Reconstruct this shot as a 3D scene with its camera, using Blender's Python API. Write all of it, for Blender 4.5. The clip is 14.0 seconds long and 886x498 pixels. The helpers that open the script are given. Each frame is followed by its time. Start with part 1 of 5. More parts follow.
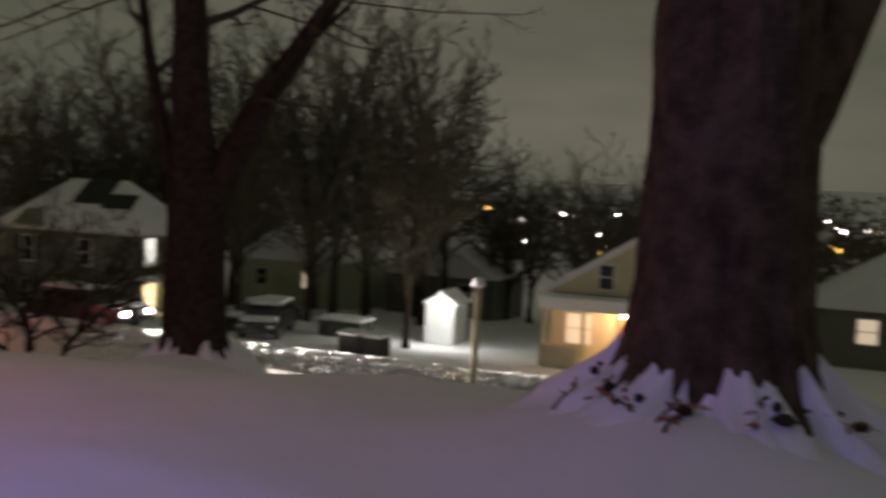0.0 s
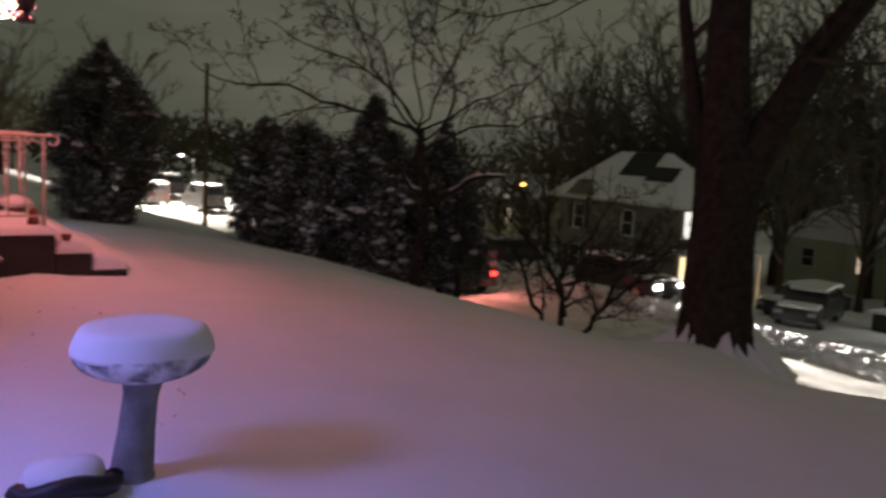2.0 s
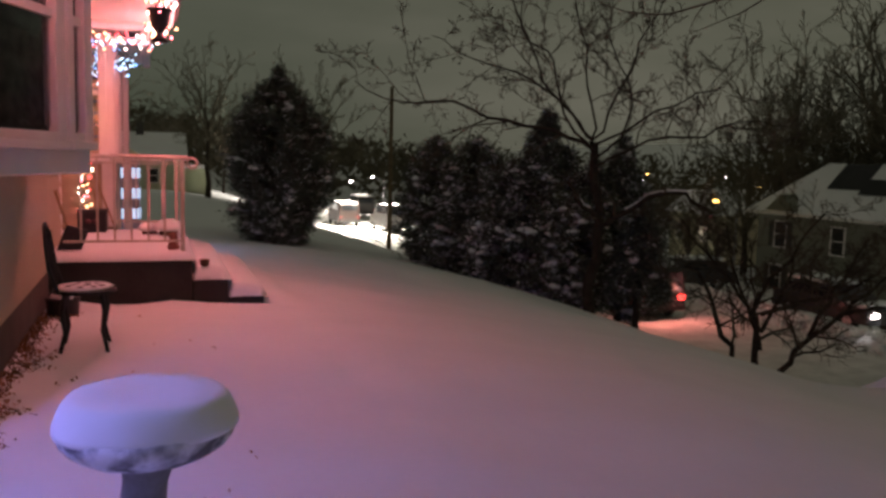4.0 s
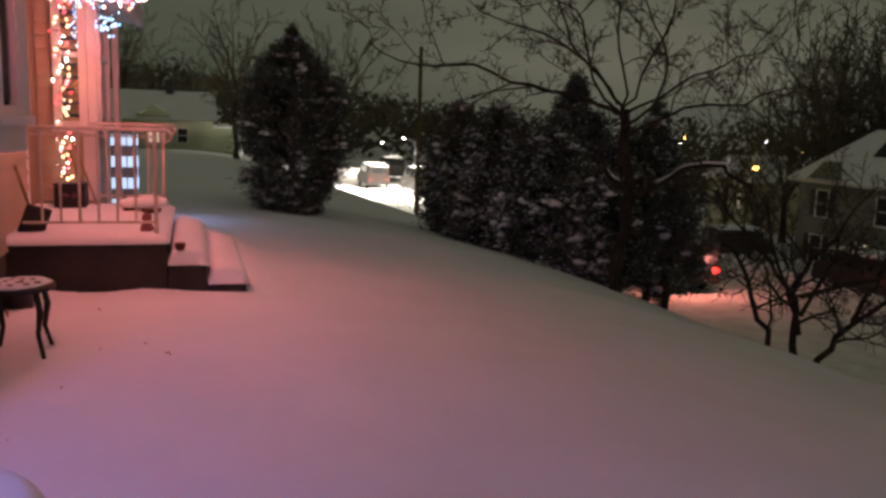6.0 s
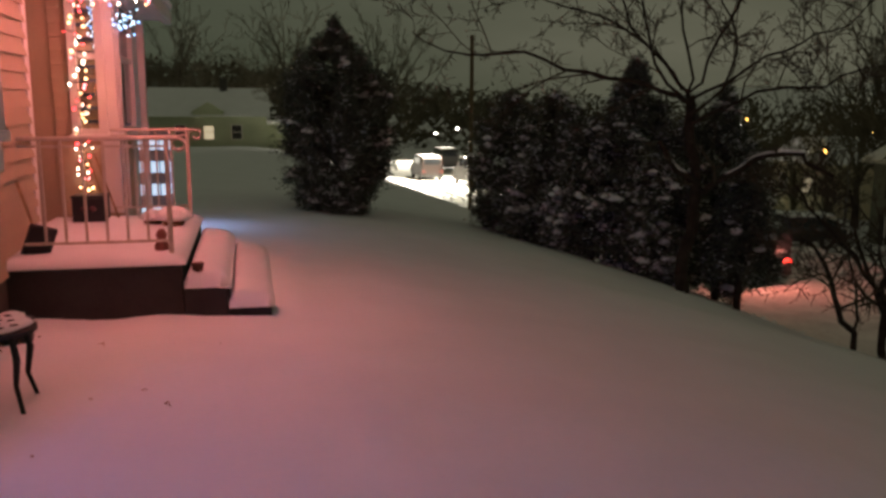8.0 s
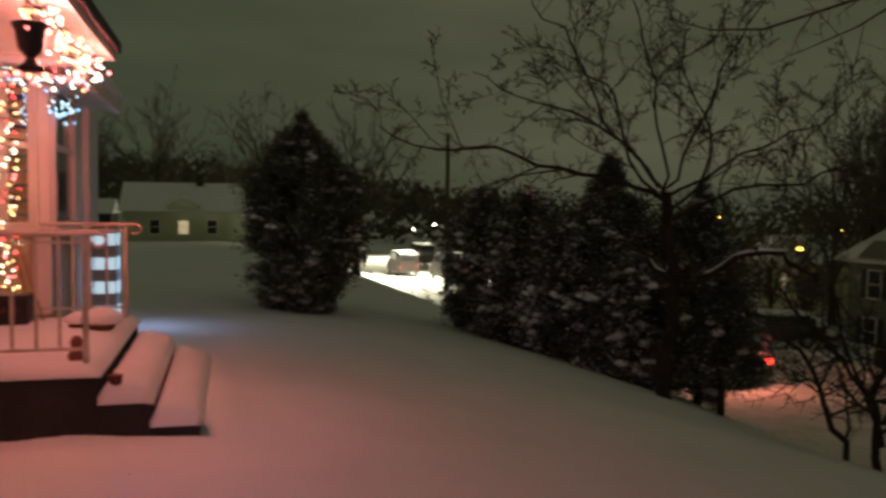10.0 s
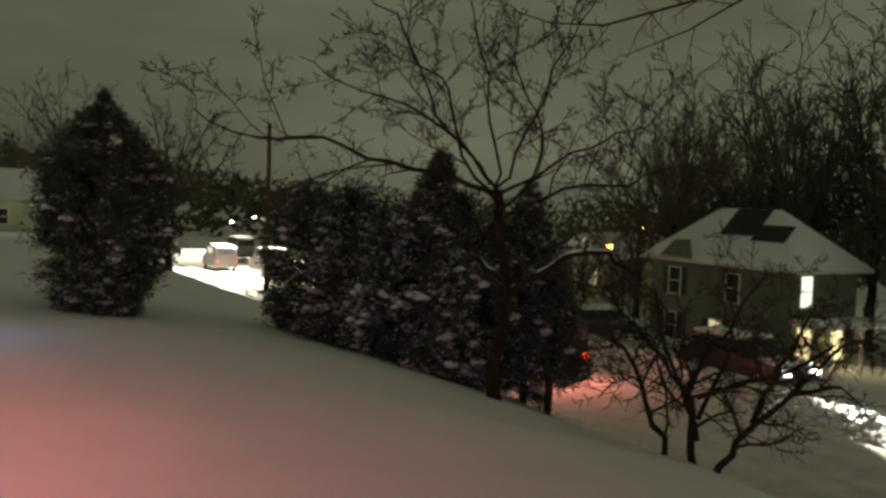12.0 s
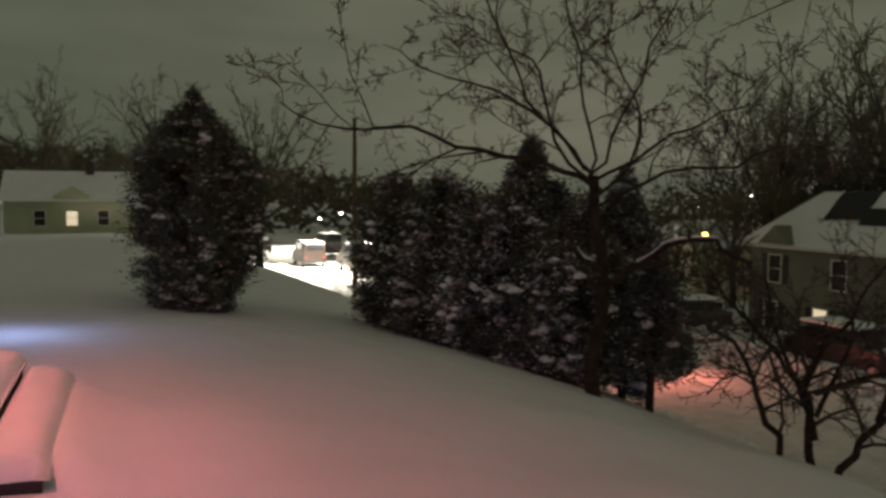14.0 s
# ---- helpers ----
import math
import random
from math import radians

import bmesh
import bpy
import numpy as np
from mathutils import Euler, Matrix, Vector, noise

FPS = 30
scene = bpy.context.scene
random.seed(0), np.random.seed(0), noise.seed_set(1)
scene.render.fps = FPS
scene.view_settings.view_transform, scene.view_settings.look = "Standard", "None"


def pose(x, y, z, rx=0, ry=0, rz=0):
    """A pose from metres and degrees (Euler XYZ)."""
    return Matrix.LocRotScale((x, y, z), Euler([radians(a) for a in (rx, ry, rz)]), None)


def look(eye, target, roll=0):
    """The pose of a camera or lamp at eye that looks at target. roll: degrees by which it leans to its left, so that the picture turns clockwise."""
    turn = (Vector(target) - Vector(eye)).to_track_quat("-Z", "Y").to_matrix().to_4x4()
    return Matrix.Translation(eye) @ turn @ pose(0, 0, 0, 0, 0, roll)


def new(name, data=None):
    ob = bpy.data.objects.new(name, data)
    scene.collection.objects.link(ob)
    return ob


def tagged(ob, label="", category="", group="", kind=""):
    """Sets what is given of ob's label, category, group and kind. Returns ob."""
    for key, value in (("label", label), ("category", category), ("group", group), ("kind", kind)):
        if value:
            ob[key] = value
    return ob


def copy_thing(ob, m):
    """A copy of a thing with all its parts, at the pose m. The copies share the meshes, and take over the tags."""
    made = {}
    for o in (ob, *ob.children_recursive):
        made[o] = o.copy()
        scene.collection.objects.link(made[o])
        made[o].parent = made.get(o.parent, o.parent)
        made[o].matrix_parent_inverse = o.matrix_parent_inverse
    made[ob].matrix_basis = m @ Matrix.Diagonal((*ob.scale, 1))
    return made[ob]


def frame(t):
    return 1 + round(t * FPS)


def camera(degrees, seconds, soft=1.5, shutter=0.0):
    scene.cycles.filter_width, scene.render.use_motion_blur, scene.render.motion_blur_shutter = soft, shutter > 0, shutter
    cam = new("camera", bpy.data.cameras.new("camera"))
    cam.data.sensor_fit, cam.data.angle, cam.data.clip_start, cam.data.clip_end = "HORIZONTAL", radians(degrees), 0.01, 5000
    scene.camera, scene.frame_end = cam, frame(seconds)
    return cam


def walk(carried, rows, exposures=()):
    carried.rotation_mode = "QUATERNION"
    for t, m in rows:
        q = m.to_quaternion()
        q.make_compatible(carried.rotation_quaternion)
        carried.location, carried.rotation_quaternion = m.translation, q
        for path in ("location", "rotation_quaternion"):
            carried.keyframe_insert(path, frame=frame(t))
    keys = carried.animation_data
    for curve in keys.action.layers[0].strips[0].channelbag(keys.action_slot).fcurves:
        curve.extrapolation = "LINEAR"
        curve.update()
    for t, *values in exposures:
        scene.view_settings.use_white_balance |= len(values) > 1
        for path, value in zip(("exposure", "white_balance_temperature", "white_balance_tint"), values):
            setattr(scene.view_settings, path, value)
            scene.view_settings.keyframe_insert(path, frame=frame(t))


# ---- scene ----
cam = camera(57.0, 14.0, soft=3.0, shutter=0.5)
PATH = [
    (0, (-0.926, -0.072, 1.374), (0.947, 0.621, 1.258), 2.7),
    (0.5, (-0.622, -0.079, 1.394), (1.066, 0.984, 1.257), 2.9),
    (1, (-0.379, 0.015, 1.389), (1.151, 1.288, 1.189), 1.9),
    (1.5, (-0.086, 0.235, 1.404), (1.189, 1.761, 1.19), 2.2),
    (2, (0.07, 0.403, 1.433), (1.147, 2.07, 1.185), 2.9),
    (2.5, (0.304, 0.517, 1.416), (1.171, 2.301, 1.158), 2.3),
    (3, (0.501, 0.686, 1.451), (1.181, 2.55, 1.2), 0.8),
    (3.5, (0.662, 0.891, 1.361), (1.385, 2.74, 1.121), 0.9),
    (3.7, (0.727, 0.969, 1.377), (1.426, 2.83, 1.156), 1.2),
    (5.8, (1.318, 1.735, 1.544), (1.913, 3.621, 1.243), 2.0),
    (6, (1.364, 1.812, 1.535), (1.953, 3.697, 1.218), 2.0),
    (6.5, (1.566, 2.025, 1.516), (2.096, 3.924, 1.181), 2.0),
    (7, (1.647, 2.201, 1.55), (2.127, 4.099, 1.14), 1.7),
    (7.5, (1.667, 2.36, 1.561), (2.134, 4.27, 1.198), 0.4),
    (7.7, (1.671, 2.475, 1.595), (2.13, 4.387, 1.232), 0.3),
    (9.8, (1.947, 3.165, 1.615), (2.399, 5.112, 1.528), -0.4),
    (10, (2.001, 3.248, 1.585), (2.512, 5.178, 1.472), 0.7),
    (10.5, (2.144, 3.447, 1.62), (2.726, 5.356, 1.498), 1.1),
    (11, (2.087, 3.539, 1.613), (2.869, 5.375, 1.489), 1.8),
    (11.5, (2.062, 3.72, 1.619), (2.963, 5.5, 1.474), 2.0),
    (12, (2.158, 3.956, 1.6), (3.074, 5.73, 1.482), 1.9),
    (12.5, (2.201, 3.987, 1.606), (3.065, 5.788, 1.495), 1.0),
    (13, (2.203, 4.082, 1.589), (3.058, 5.884, 1.44), 0.6),
    (13.5, (2.256, 4.296, 1.567), (3.065, 6.119, 1.421), 0.6),
    (14, (2.244, 4.403, 1.542), (2.971, 6.261, 1.403), 0.4),
]
walk(cam, [(t, look(eye, target, roll)) for t, eye, target, roll in PATH],
     ((0.0, 0.0, 6900, 19), (2.0, 0.0, 6800, 19), (3.7, 0.0, 6800, 18), (6.5, 0.05, 6900, 16), (7.7, -0.05, 7100, 12), (9.9, -0.45, 7800, 1), (10.5, 0.0, 7700, 2), (11.5, 0.2, 7500, 4), (12.5, 0.25, 7200, 8), (14.0, 0.35, 7000, 12)))
SKY = 0.148
P_EAVE, P_PORCH, P_GARL, P_BLUE, P_TOWER = 24, 62, 2.0, 132, 14
P_STREET, P_SHED, P_YC, P_RH, P_TAIL, P_HEAD, P_AMBER = 34000, 260, 110, 30, 55, 42000, 5

# ---- light ----
world = bpy.data.worlds.new("night_sky")
scene.world = world
world.use_nodes = True
wn, wl = world.node_tree.nodes, world.node_tree.links
wbg = wn["Background"]
wco = wn.new("ShaderNodeTexCoord")
wmap = wn.new("ShaderNodeMapping")
wmap.inputs["Scale"].default_value = (1.3, 1.3, 5.0)
wno = wn.new("ShaderNodeTexNoise")
wno.inputs["Scale"].default_value = 1.6
wno.inputs["Detail"].default_value = 5
wra = wn.new("ShaderNodeValToRGB")
wra.color_ramp.elements[0].position, wra.color_ramp.elements[0].color = 0.32, (0.58, 0.63, 0.48, 1)
wra.color_ramp.elements[1].position, wra.color_ramp.elements[1].color = 0.70, (1.0, 1.0, 0.82, 1)
wl.new(wco.outputs["Generated"], wmap.inputs["Vector"])
wl.new(wmap.outputs["Vector"], wno.inputs["Vector"])
wl.new(wno.outputs["Fac"], wra.inputs["Fac"])
# the town's glow brightens the clouds to the south-east; the north-west is darker
wdot = wn.new("ShaderNodeVectorMath")
wdot.operation = "DOT_PRODUCT"
wdot.inputs[1].default_value = (0.85, -0.52, -0.12)
wgr = wn.new("ShaderNodeMapRange")
wgr.interpolation_type = "SMOOTHSTEP"
for k, v in zip(("From Min", "From Max", "To Min", "To Max"), (-0.85, 0.15, 0.0, 1.0)):
    wgr.inputs[k].default_value = v
wtint = wn.new("ShaderNodeMixRGB")
wtint.inputs["Color1"].default_value, wtint.inputs["Color2"].default_value = (0.50, 0.59, 0.53, 1), (0.93, 0.94, 0.89, 1)
wmul = wn.new("ShaderNodeMixRGB")
wmul.blend_type = "MULTIPLY"
wmul.inputs["Fac"].default_value = 1.0
wl.new(wco.outputs["Generated"], wdot.inputs[0])
wl.new(wdot.outputs["Value"], wgr.inputs["Value"])
wl.new(wgr.outputs["Result"], wtint.inputs["Fac"])
wl.new(wra.outputs["Color"], wmul.inputs["Color1"])
wl.new(wtint.outputs["Color"], wmul.inputs["Color2"])
wl.new(wmul.outputs["Color"], wbg.inputs["Color"])
wbg.inputs["Strength"].default_value = SKY


def lamp(name, kind, at, color, power, radius=0.1, target=None, angle=60, blend=0.5):
    data = bpy.data.lights.new(name, kind)
    data.color, data.energy, data.shadow_soft_size = color, power, radius
    ob = new(name, data)
    ob.matrix_world = look(at, target) if target else pose(*at)
    if kind == "SPOT":
        data.spot_size, data.spot_blend = radians(angle), blend
    return ob


# the coloured light strings on the porch and on the side of the house
PORCH = (1.0, 0.25, 0.27)
lamp("eave_string_glow", "POINT", (0.55, 5.9, 3.05), PORCH, P_EAVE, 0.15)
lamp("porch_string_glow", "POINT", (0.98, 8.8, 2.55), PORCH, P_PORCH, 0.12)
lamp("porch_string_glow", "POINT", (0.98, 10.5, 2.5), PORCH, P_PORCH * 0.6, 0.12)
lamp("garland_glow", "POINT", (0.22, 11.1, 1.75), (1.0, 0.36, 0.16), P_GARL, 0.10)
lamp("side_string_glow", "POINT", (-0.9, 3.4, 1.9), (0.27, 0.27, 1.0), P_BLUE, 0.3)
lamp("side_string_glow", "POINT", (-2.2, -0.6, 2.0), (0.27, 0.27, 1.0), P_BLUE * 0.45, 0.3)
lamp("tower_glow", "POINT", (1.05, 15.0, 0.55), (0.35, 0.5, 1.0), P_TOWER, 0.15)
# street lamps far along the road, the flood lamp of the shed, a porch lamp over the road
lamp("street_lamp_glow", "SPOT", (17.5, 66.0, 3.0), (1.0, 0.96, 0.82), P_STREET, 0.3, (17.0, 64.0, -4.5), 125, 0.5)
lamp("street_lamp_glow", "SPOT", (25.9, 92.0, 2.0), (1.0, 0.96, 0.82), P_STREET, 0.3, (22.0, 90.0, -5.0), 125, 0.5)
lamp("amber_lamp_glow", "POINT", (30.0, 38.6, -0.45), (1.0, 0.62, 0.18), P_AMBER, 0.1)
lamp("shed_flood_glow", "POINT", (33.4, 12.6, -3.2), (0.93, 1.0, 0.95), P_SHED, 0.1)
lamp("porch_lamp_glow", "POINT", (31.2, 4.3, -2.75), (1.0, 0.66, 0.38), P_YC, 0.1)
lamp("house_lamp_glow", "POINT", (35.2, 28.3, -3.6), (1.0, 0.80, 0.42), P_RH, 0.1)
lamp("tail_lamp_glow", "POINT", (16.5, 24.3, -2.85), (1.0, 0.30, 0.24), P_TAIL, 0.15)
lamp("tail_lamp_glow", "POINT", (17.9, 24.3, -2.85), (1.0, 0.30, 0.24), P_TAIL, 0.15)

lamp("tail_lamp_glow", "POINT", (15.3, 28.6, -3.2), (1.0, 0.25, 0.20), P_TAIL, 0.2)
lamp("headlight_glow", "SPOT", (22.2, 20.2, -3.15), (1.0, 0.98, 0.88), P_HEAD, 0.08, (19.6, 7.0, -4.2), 38, 1.0)
lamp("headlight_glow", "SPOT", (23.4, 20.2, -3.15), (1.0, 0.98, 0.88), P_HEAD, 0.08, (20.8, 6.0, -4.2), 38, 1.0)

# ---- materials ----
def mat(name, color, rough=0.6, metal=0.0, var=0.25, scale=6.0, bump=0.15, fine=60.0, color2=None, emit=None, strength=0.0, island=False, spec=0.5):
    m = bpy.data.materials.new(name)
    m.use_nodes = True
    n, l = m.node_tree.nodes, m.node_tree.links
    b = n["Principled BSDF"]
    b.inputs["Roughness"].default_value, b.inputs["Metallic"].default_value = rough, metal
    b.inputs["Specular IOR Level"].default_value = spec
    co = n.new("ShaderNodeTexCoord")
    big = n.new("ShaderNodeTexNoise")
    big.inputs["Scale"].default_value, big.inputs["Detail"].default_value = scale, 6
    small = n.new("ShaderNodeTexNoise")
    small.inputs["Scale"].default_value, small.inputs["Detail"].default_value = fine, 4
    l.new(co.outputs["Object"], big.inputs["Vector"])
    l.new(co.outputs["Object"], small.inputs["Vector"])
    ramp = n.new("ShaderNodeValToRGB")
    c2 = color2 or [c * (1 - var) for c in color]
    ramp.color_ramp.elements[0].position, ramp.color_ramp.elements[1].position = 0.33, 0.68
    ramp.color_ramp.elements[0].color, ramp.color_ramp.elements[1].color = (*c2, 1), (*color, 1)
    add = n.new("ShaderNodeMath")
    add.operation = "MULTIPLY_ADD"
    add.inputs[1].default_value = 0.35
    l.new(small.outputs["Fac"], add.inputs[0])
    sub = n.new("ShaderNodeMath")
    sub.operation = "SUBTRACT"
    sub.inputs[1].default_value = 0.175
    l.new(big.outputs["Fac"], sub.inputs[0])
    l.new(sub.outputs[0], add.inputs[2])
    if island:
        geo = n.new("ShaderNodeNewGeometry")
        mix = n.new("ShaderNodeMath")
        mix.operation = "MULTIPLY_ADD"
        mix.inputs[1].default_value, mix.inputs[2].default_value = 0.5, -0.25
        l.new(geo.outputs["Random Per Island"], mix.inputs[0])
        tot = n.new("ShaderNodeMath")
        l.new(mix.outputs[0], tot.inputs[0])
        l.new(add.outputs[0], tot.inputs[1])
        l.new(tot.outputs[0], ramp.inputs["Fac"])
    else:
        l.new(add.outputs[0], ramp.inputs["Fac"])
    l.new(ramp.outputs["Color"], b.inputs["Base Color"])
    if bump:
        bp = n.new("ShaderNodeBump")
        bp.inputs["Strength"].default_value, bp.inputs["Distance"].default_value = bump, 0.02
        l.new(add.outputs[0], bp.inputs["Height"])
        l.new(bp.outputs["Normal"], b.inputs["Normal"])
    if emit:
        b.inputs["Emission Color"].default_value = (*emit, 1)
        b.inputs["Emission Strength"].default_value = strength
    return m


def glow(name, color, strength):
    m = bpy.data.materials.new(name)
    m.use_nodes = True
    b = m.node_tree.nodes["Principled BSDF"]
    b.inputs["Base Color"].default_value = (*[min(1, c * 0.8) for c in color], 1)
    b.inputs["Emission Color"].default_value = (*color, 1)
    b.inputs["Emission Strength"].default_value = strength
    return m


def banded(m, step, depth, axis=2):
    """Horizontal courses of far siding: a relief only."""
    n, l = m.node_tree.nodes, m.node_tree.links
    co = n.new("ShaderNodeTexCoord")
    sep = n.new("ShaderNodeSeparateXYZ")
    l.new(co.outputs["Object"], sep.inputs[0])
    d = n.new("ShaderNodeMath")
    d.operation = "DIVIDE"
    d.inputs[1].default_value = step
    l.new(sep.outputs[axis], d.inputs[0])
    fr = n.new("ShaderNodeMath")
    fr.operation = "FRACT"
    l.new(d.outputs[0], fr.inputs[0])
    bp = n.new("ShaderNodeBump")
    bp.invert = True
    bp.inputs["Strength"].default_value, bp.inputs["Distance"].default_value = 0.8, depth
    l.new(fr.outputs[0], bp.inputs["Height"])
    l.new(bp.outputs["Normal"], n["Principled BSDF"].inputs["Normal"])
    return m


SNOW = mat("snow", (0.84, 0.85, 0.88), 0.9, var=0.05, scale=1.2, bump=0.22, fine=22, spec=0.08)
SNOW_ROAD = mat("packed_snow", (0.74, 0.73, 0.71), 0.9, var=0.24, scale=1.6, bump=0.9, fine=9, spec=0.08)
SNOW_CLUMP = mat("snow_clump", (0.84, 0.85, 0.87), 0.9, var=0.06, scale=6, bump=0.3, fine=40, spec=0.08)
BARK = mat("bark", (0.115, 0.082, 0.054), 0.92, var=0.6, scale=5, bump=1.0, fine=34, spec=0.08)
BARK_DARK = mat("dark_bark", (0.060, 0.046, 0.036), 0.92, var=0.5, scale=9, bump=0.9, fine=50, spec=0.08)
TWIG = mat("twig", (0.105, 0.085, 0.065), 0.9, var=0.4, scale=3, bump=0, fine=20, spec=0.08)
# far crowns: paler and yellower than TWIG, their lit look put into the colour
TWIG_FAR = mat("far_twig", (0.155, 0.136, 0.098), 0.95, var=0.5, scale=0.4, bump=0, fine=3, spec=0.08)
NEEDLE = mat("needles", (0.118, 0.124, 0.100), 0.8, color2=(0.045, 0.052, 0.042), scale=2.5, bump=0, fine=14, island=True)
LEAF_OLIVE = mat("olive_leaves", (0.120, 0.124, 0.088), 0.8, color2=(0.048, 0.054, 0.040), scale=2, bump=0, fine=12, island=True)
SIDING = mat("cream_siding", (0.47, 0.38, 0.26), 0.6, var=0.14, scale=1.5, bump=0.12, fine=30)
WHITE = mat("white_paint", (0.74, 0.71, 0.68), 0.5, var=0.10, scale=3, bump=0.06, fine=40)
SOFFIT = mat("soffit_paint", (0.80, 0.74, 0.70), 0.55, var=0.08, scale=2, bump=0.05)
CONCRETE = mat("dark_concrete", (0.046, 0.042, 0.038), 0.9, var=0.4, scale=3, bump=0.5, fine=40)
FOUND = mat("foundation", (0.11, 0.088, 0.07), 0.9, var=0.3, scale=4, bump=0.5, fine=30)
STONE = mat("birdbath_stone", (0.27, 0.27, 0.27), 0.9, var=0.35, scale=9, bump=0.6, fine=70)
IRON = mat("dark_iron", (0.030, 0.027, 0.026), 0.5, 0.5, var=0.3, scale=14, bump=0.25)
RAIL = mat("rail_paint", (0.62, 0.56, 0.48), 0.5, 0.1, var=0.25, scale=10, bump=0.15)
BLACK = mat("black_plastic", (0.014, 0.014, 0.015), 0.5, var=0.3, scale=8, bump=0.1)
WOOD = mat("weathered_wood", (0.38, 0.25, 0.13), 0.75, var=0.35, scale=7, bump=0.35)
POST_PALE = mat("pale_post", (0.42, 0.38, 0.26), 0.8, var=0.3, scale=6, bump=0.3)
POST = mat("utility_wood", (0.16, 0.11, 0.06), 0.9, var=0.4, scale=6, bump=0.5)
ROOF_DARK = mat("wet_shingle", (0.018, 0.018, 0.02), 0.7, var=0.3, scale=3, bump=0.4, fine=12)
# near-black colour standing in for the unlit rooms behind windows
ROOM_SHADE = mat("room_stand_in", (0.016, 0.015, 0.015), 0.8, var=0.4, scale=2, bump=0)
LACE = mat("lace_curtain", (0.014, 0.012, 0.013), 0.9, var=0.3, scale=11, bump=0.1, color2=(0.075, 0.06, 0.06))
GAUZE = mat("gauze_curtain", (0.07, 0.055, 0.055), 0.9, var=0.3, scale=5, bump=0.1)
CURTAIN = mat("curtain", (0.12, 0.11, 0.11), 0.9, var=0.3, scale=4, bump=0.2)
BLIND = mat("blue_blind", (0.22, 0.30, 0.42), 0.8, var=0.3, scale=2, bump=0.1)
LITTER = mat("leaf_litter", (0.34, 0.17, 0.08), 0.9, var=0.6, scale=10, bump=0.2, island=True)
HOUSE_A = banded(mat("pale_green_siding", (0.44, 0.48, 0.33), 0.7, var=0.12, scale=0.8, bump=0, fine=8), 0.15, 0.02)
HOUSE_B = banded(mat("grey_green_siding", (0.17, 0.175, 0.135), 0.7, var=0.15, scale=0.7, bump=0, fine=8), 0.15, 0.02)
HOUSE_C = banded(mat("yellow_cream_siding", (0.66, 0.58, 0.40), 0.7, var=0.12, scale=0.8, bump=0, fine=8), 0.14, 0.02)
SHED_W = banded(mat("white_boarding", (0.76, 0.78, 0.76), 0.6, var=0.08, scale=1, bump=0, fine=9), 0.2, 0.015, 1)
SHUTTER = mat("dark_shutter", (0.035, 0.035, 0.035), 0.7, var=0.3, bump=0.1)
TRAILER = mat("dark_green_board", (0.06, 0.065, 0.055), 0.8, var=0.4, scale=1.5)
PAINT_DARK = mat("dark_car_paint", (0.035, 0.035, 0.04), 0.3, 0.3, var=0.2, bump=0)
PAINT_RED = mat("red_car_paint", (0.17, 0.035, 0.03), 0.35, 0.2, var=0.2, bump=0)
PAINT_BROWN = mat("brown_van_paint", (0.035, 0.022, 0.019), 0.4, 0.2, var=0.2, bump=0)
# near-black so that lattice and end wall stay dark under the blue lamp
LATTICE_WALL = mat("dark_lattice_wall", (0.012, 0.012, 0.012), 0.8, var=0.3, bump=0.1)
PAINT_GREY = mat("grey_car_paint", (0.07, 0.065, 0.06), 0.35, 0.3, var=0.2, bump=0)
RUBBER = mat("tyre_rubber", (0.02, 0.02, 0.02), 0.9, var=0.3, bump=0.2)
RIM = mat("wheel_rim", (0.4, 0.4, 0.41), 0.4, 0.9, var=0.2, bump=0)
REDGLASS = glow("lit_tail_lamp", (1.0, 0.05, 0.04), 5)
HEADGLASS = glow("lit_headlight", (1.0, 0.97, 0.88), 30)
WIN_WARM = glow("lit_window_warm", (1.0, 0.82, 0.48), 1.5)
WIN_COLD = glow("lit_window_cold", (0.95, 1.0, 0.92), 1.0)
WIN_DIM = glow("lit_window_dim", (1.0, 0.85, 0.62), 0.5)
LAMP_WHITE = glow("lamp_white", (1.0, 0.98, 0.92), 30)
LAMP_AMBER = glow("lamp_amber", (1.0, 0.55, 0.12), 14)
LAMP_WARM = glow("lamp_warm", (1.0, 0.75, 0.42), 30)
BULBS = [glow("bulb_warm", (1.0, 0.55, 0.28), 8), glow("bulb_pink", (1.0, 0.22, 0.26), 8), glow("bulb_red", (1.0, 0.06, 0.08), 7),
         glow("bulb_white", (1.0, 0.74, 0.62), 10), glow("bulb_blue", (0.15, 0.42, 1.0), 7), glow("bulb_ice", (0.40, 0.72, 1.0), 6)]
ICE_PANEL = glow("lit_ice_panel", (0.50, 0.72, 1.0), 1.1)
TOWER_GREY = mat("grey_board", (0.30, 0.32, 0.34), 0.7, var=0.2)


def glass(name, tint=(0.05, 0.055, 0.06), clear=0.75):
    m = bpy.data.materials.new(name)
    m.use_nodes = True
    b = m.node_tree.nodes["Principled BSDF"]
    b.inputs["Base Color"].default_value = (*tint, 1)
    b.inputs["Roughness"].default_value = 0.04
    b.inputs["Transmission Weight"].default_value = clear
    return m


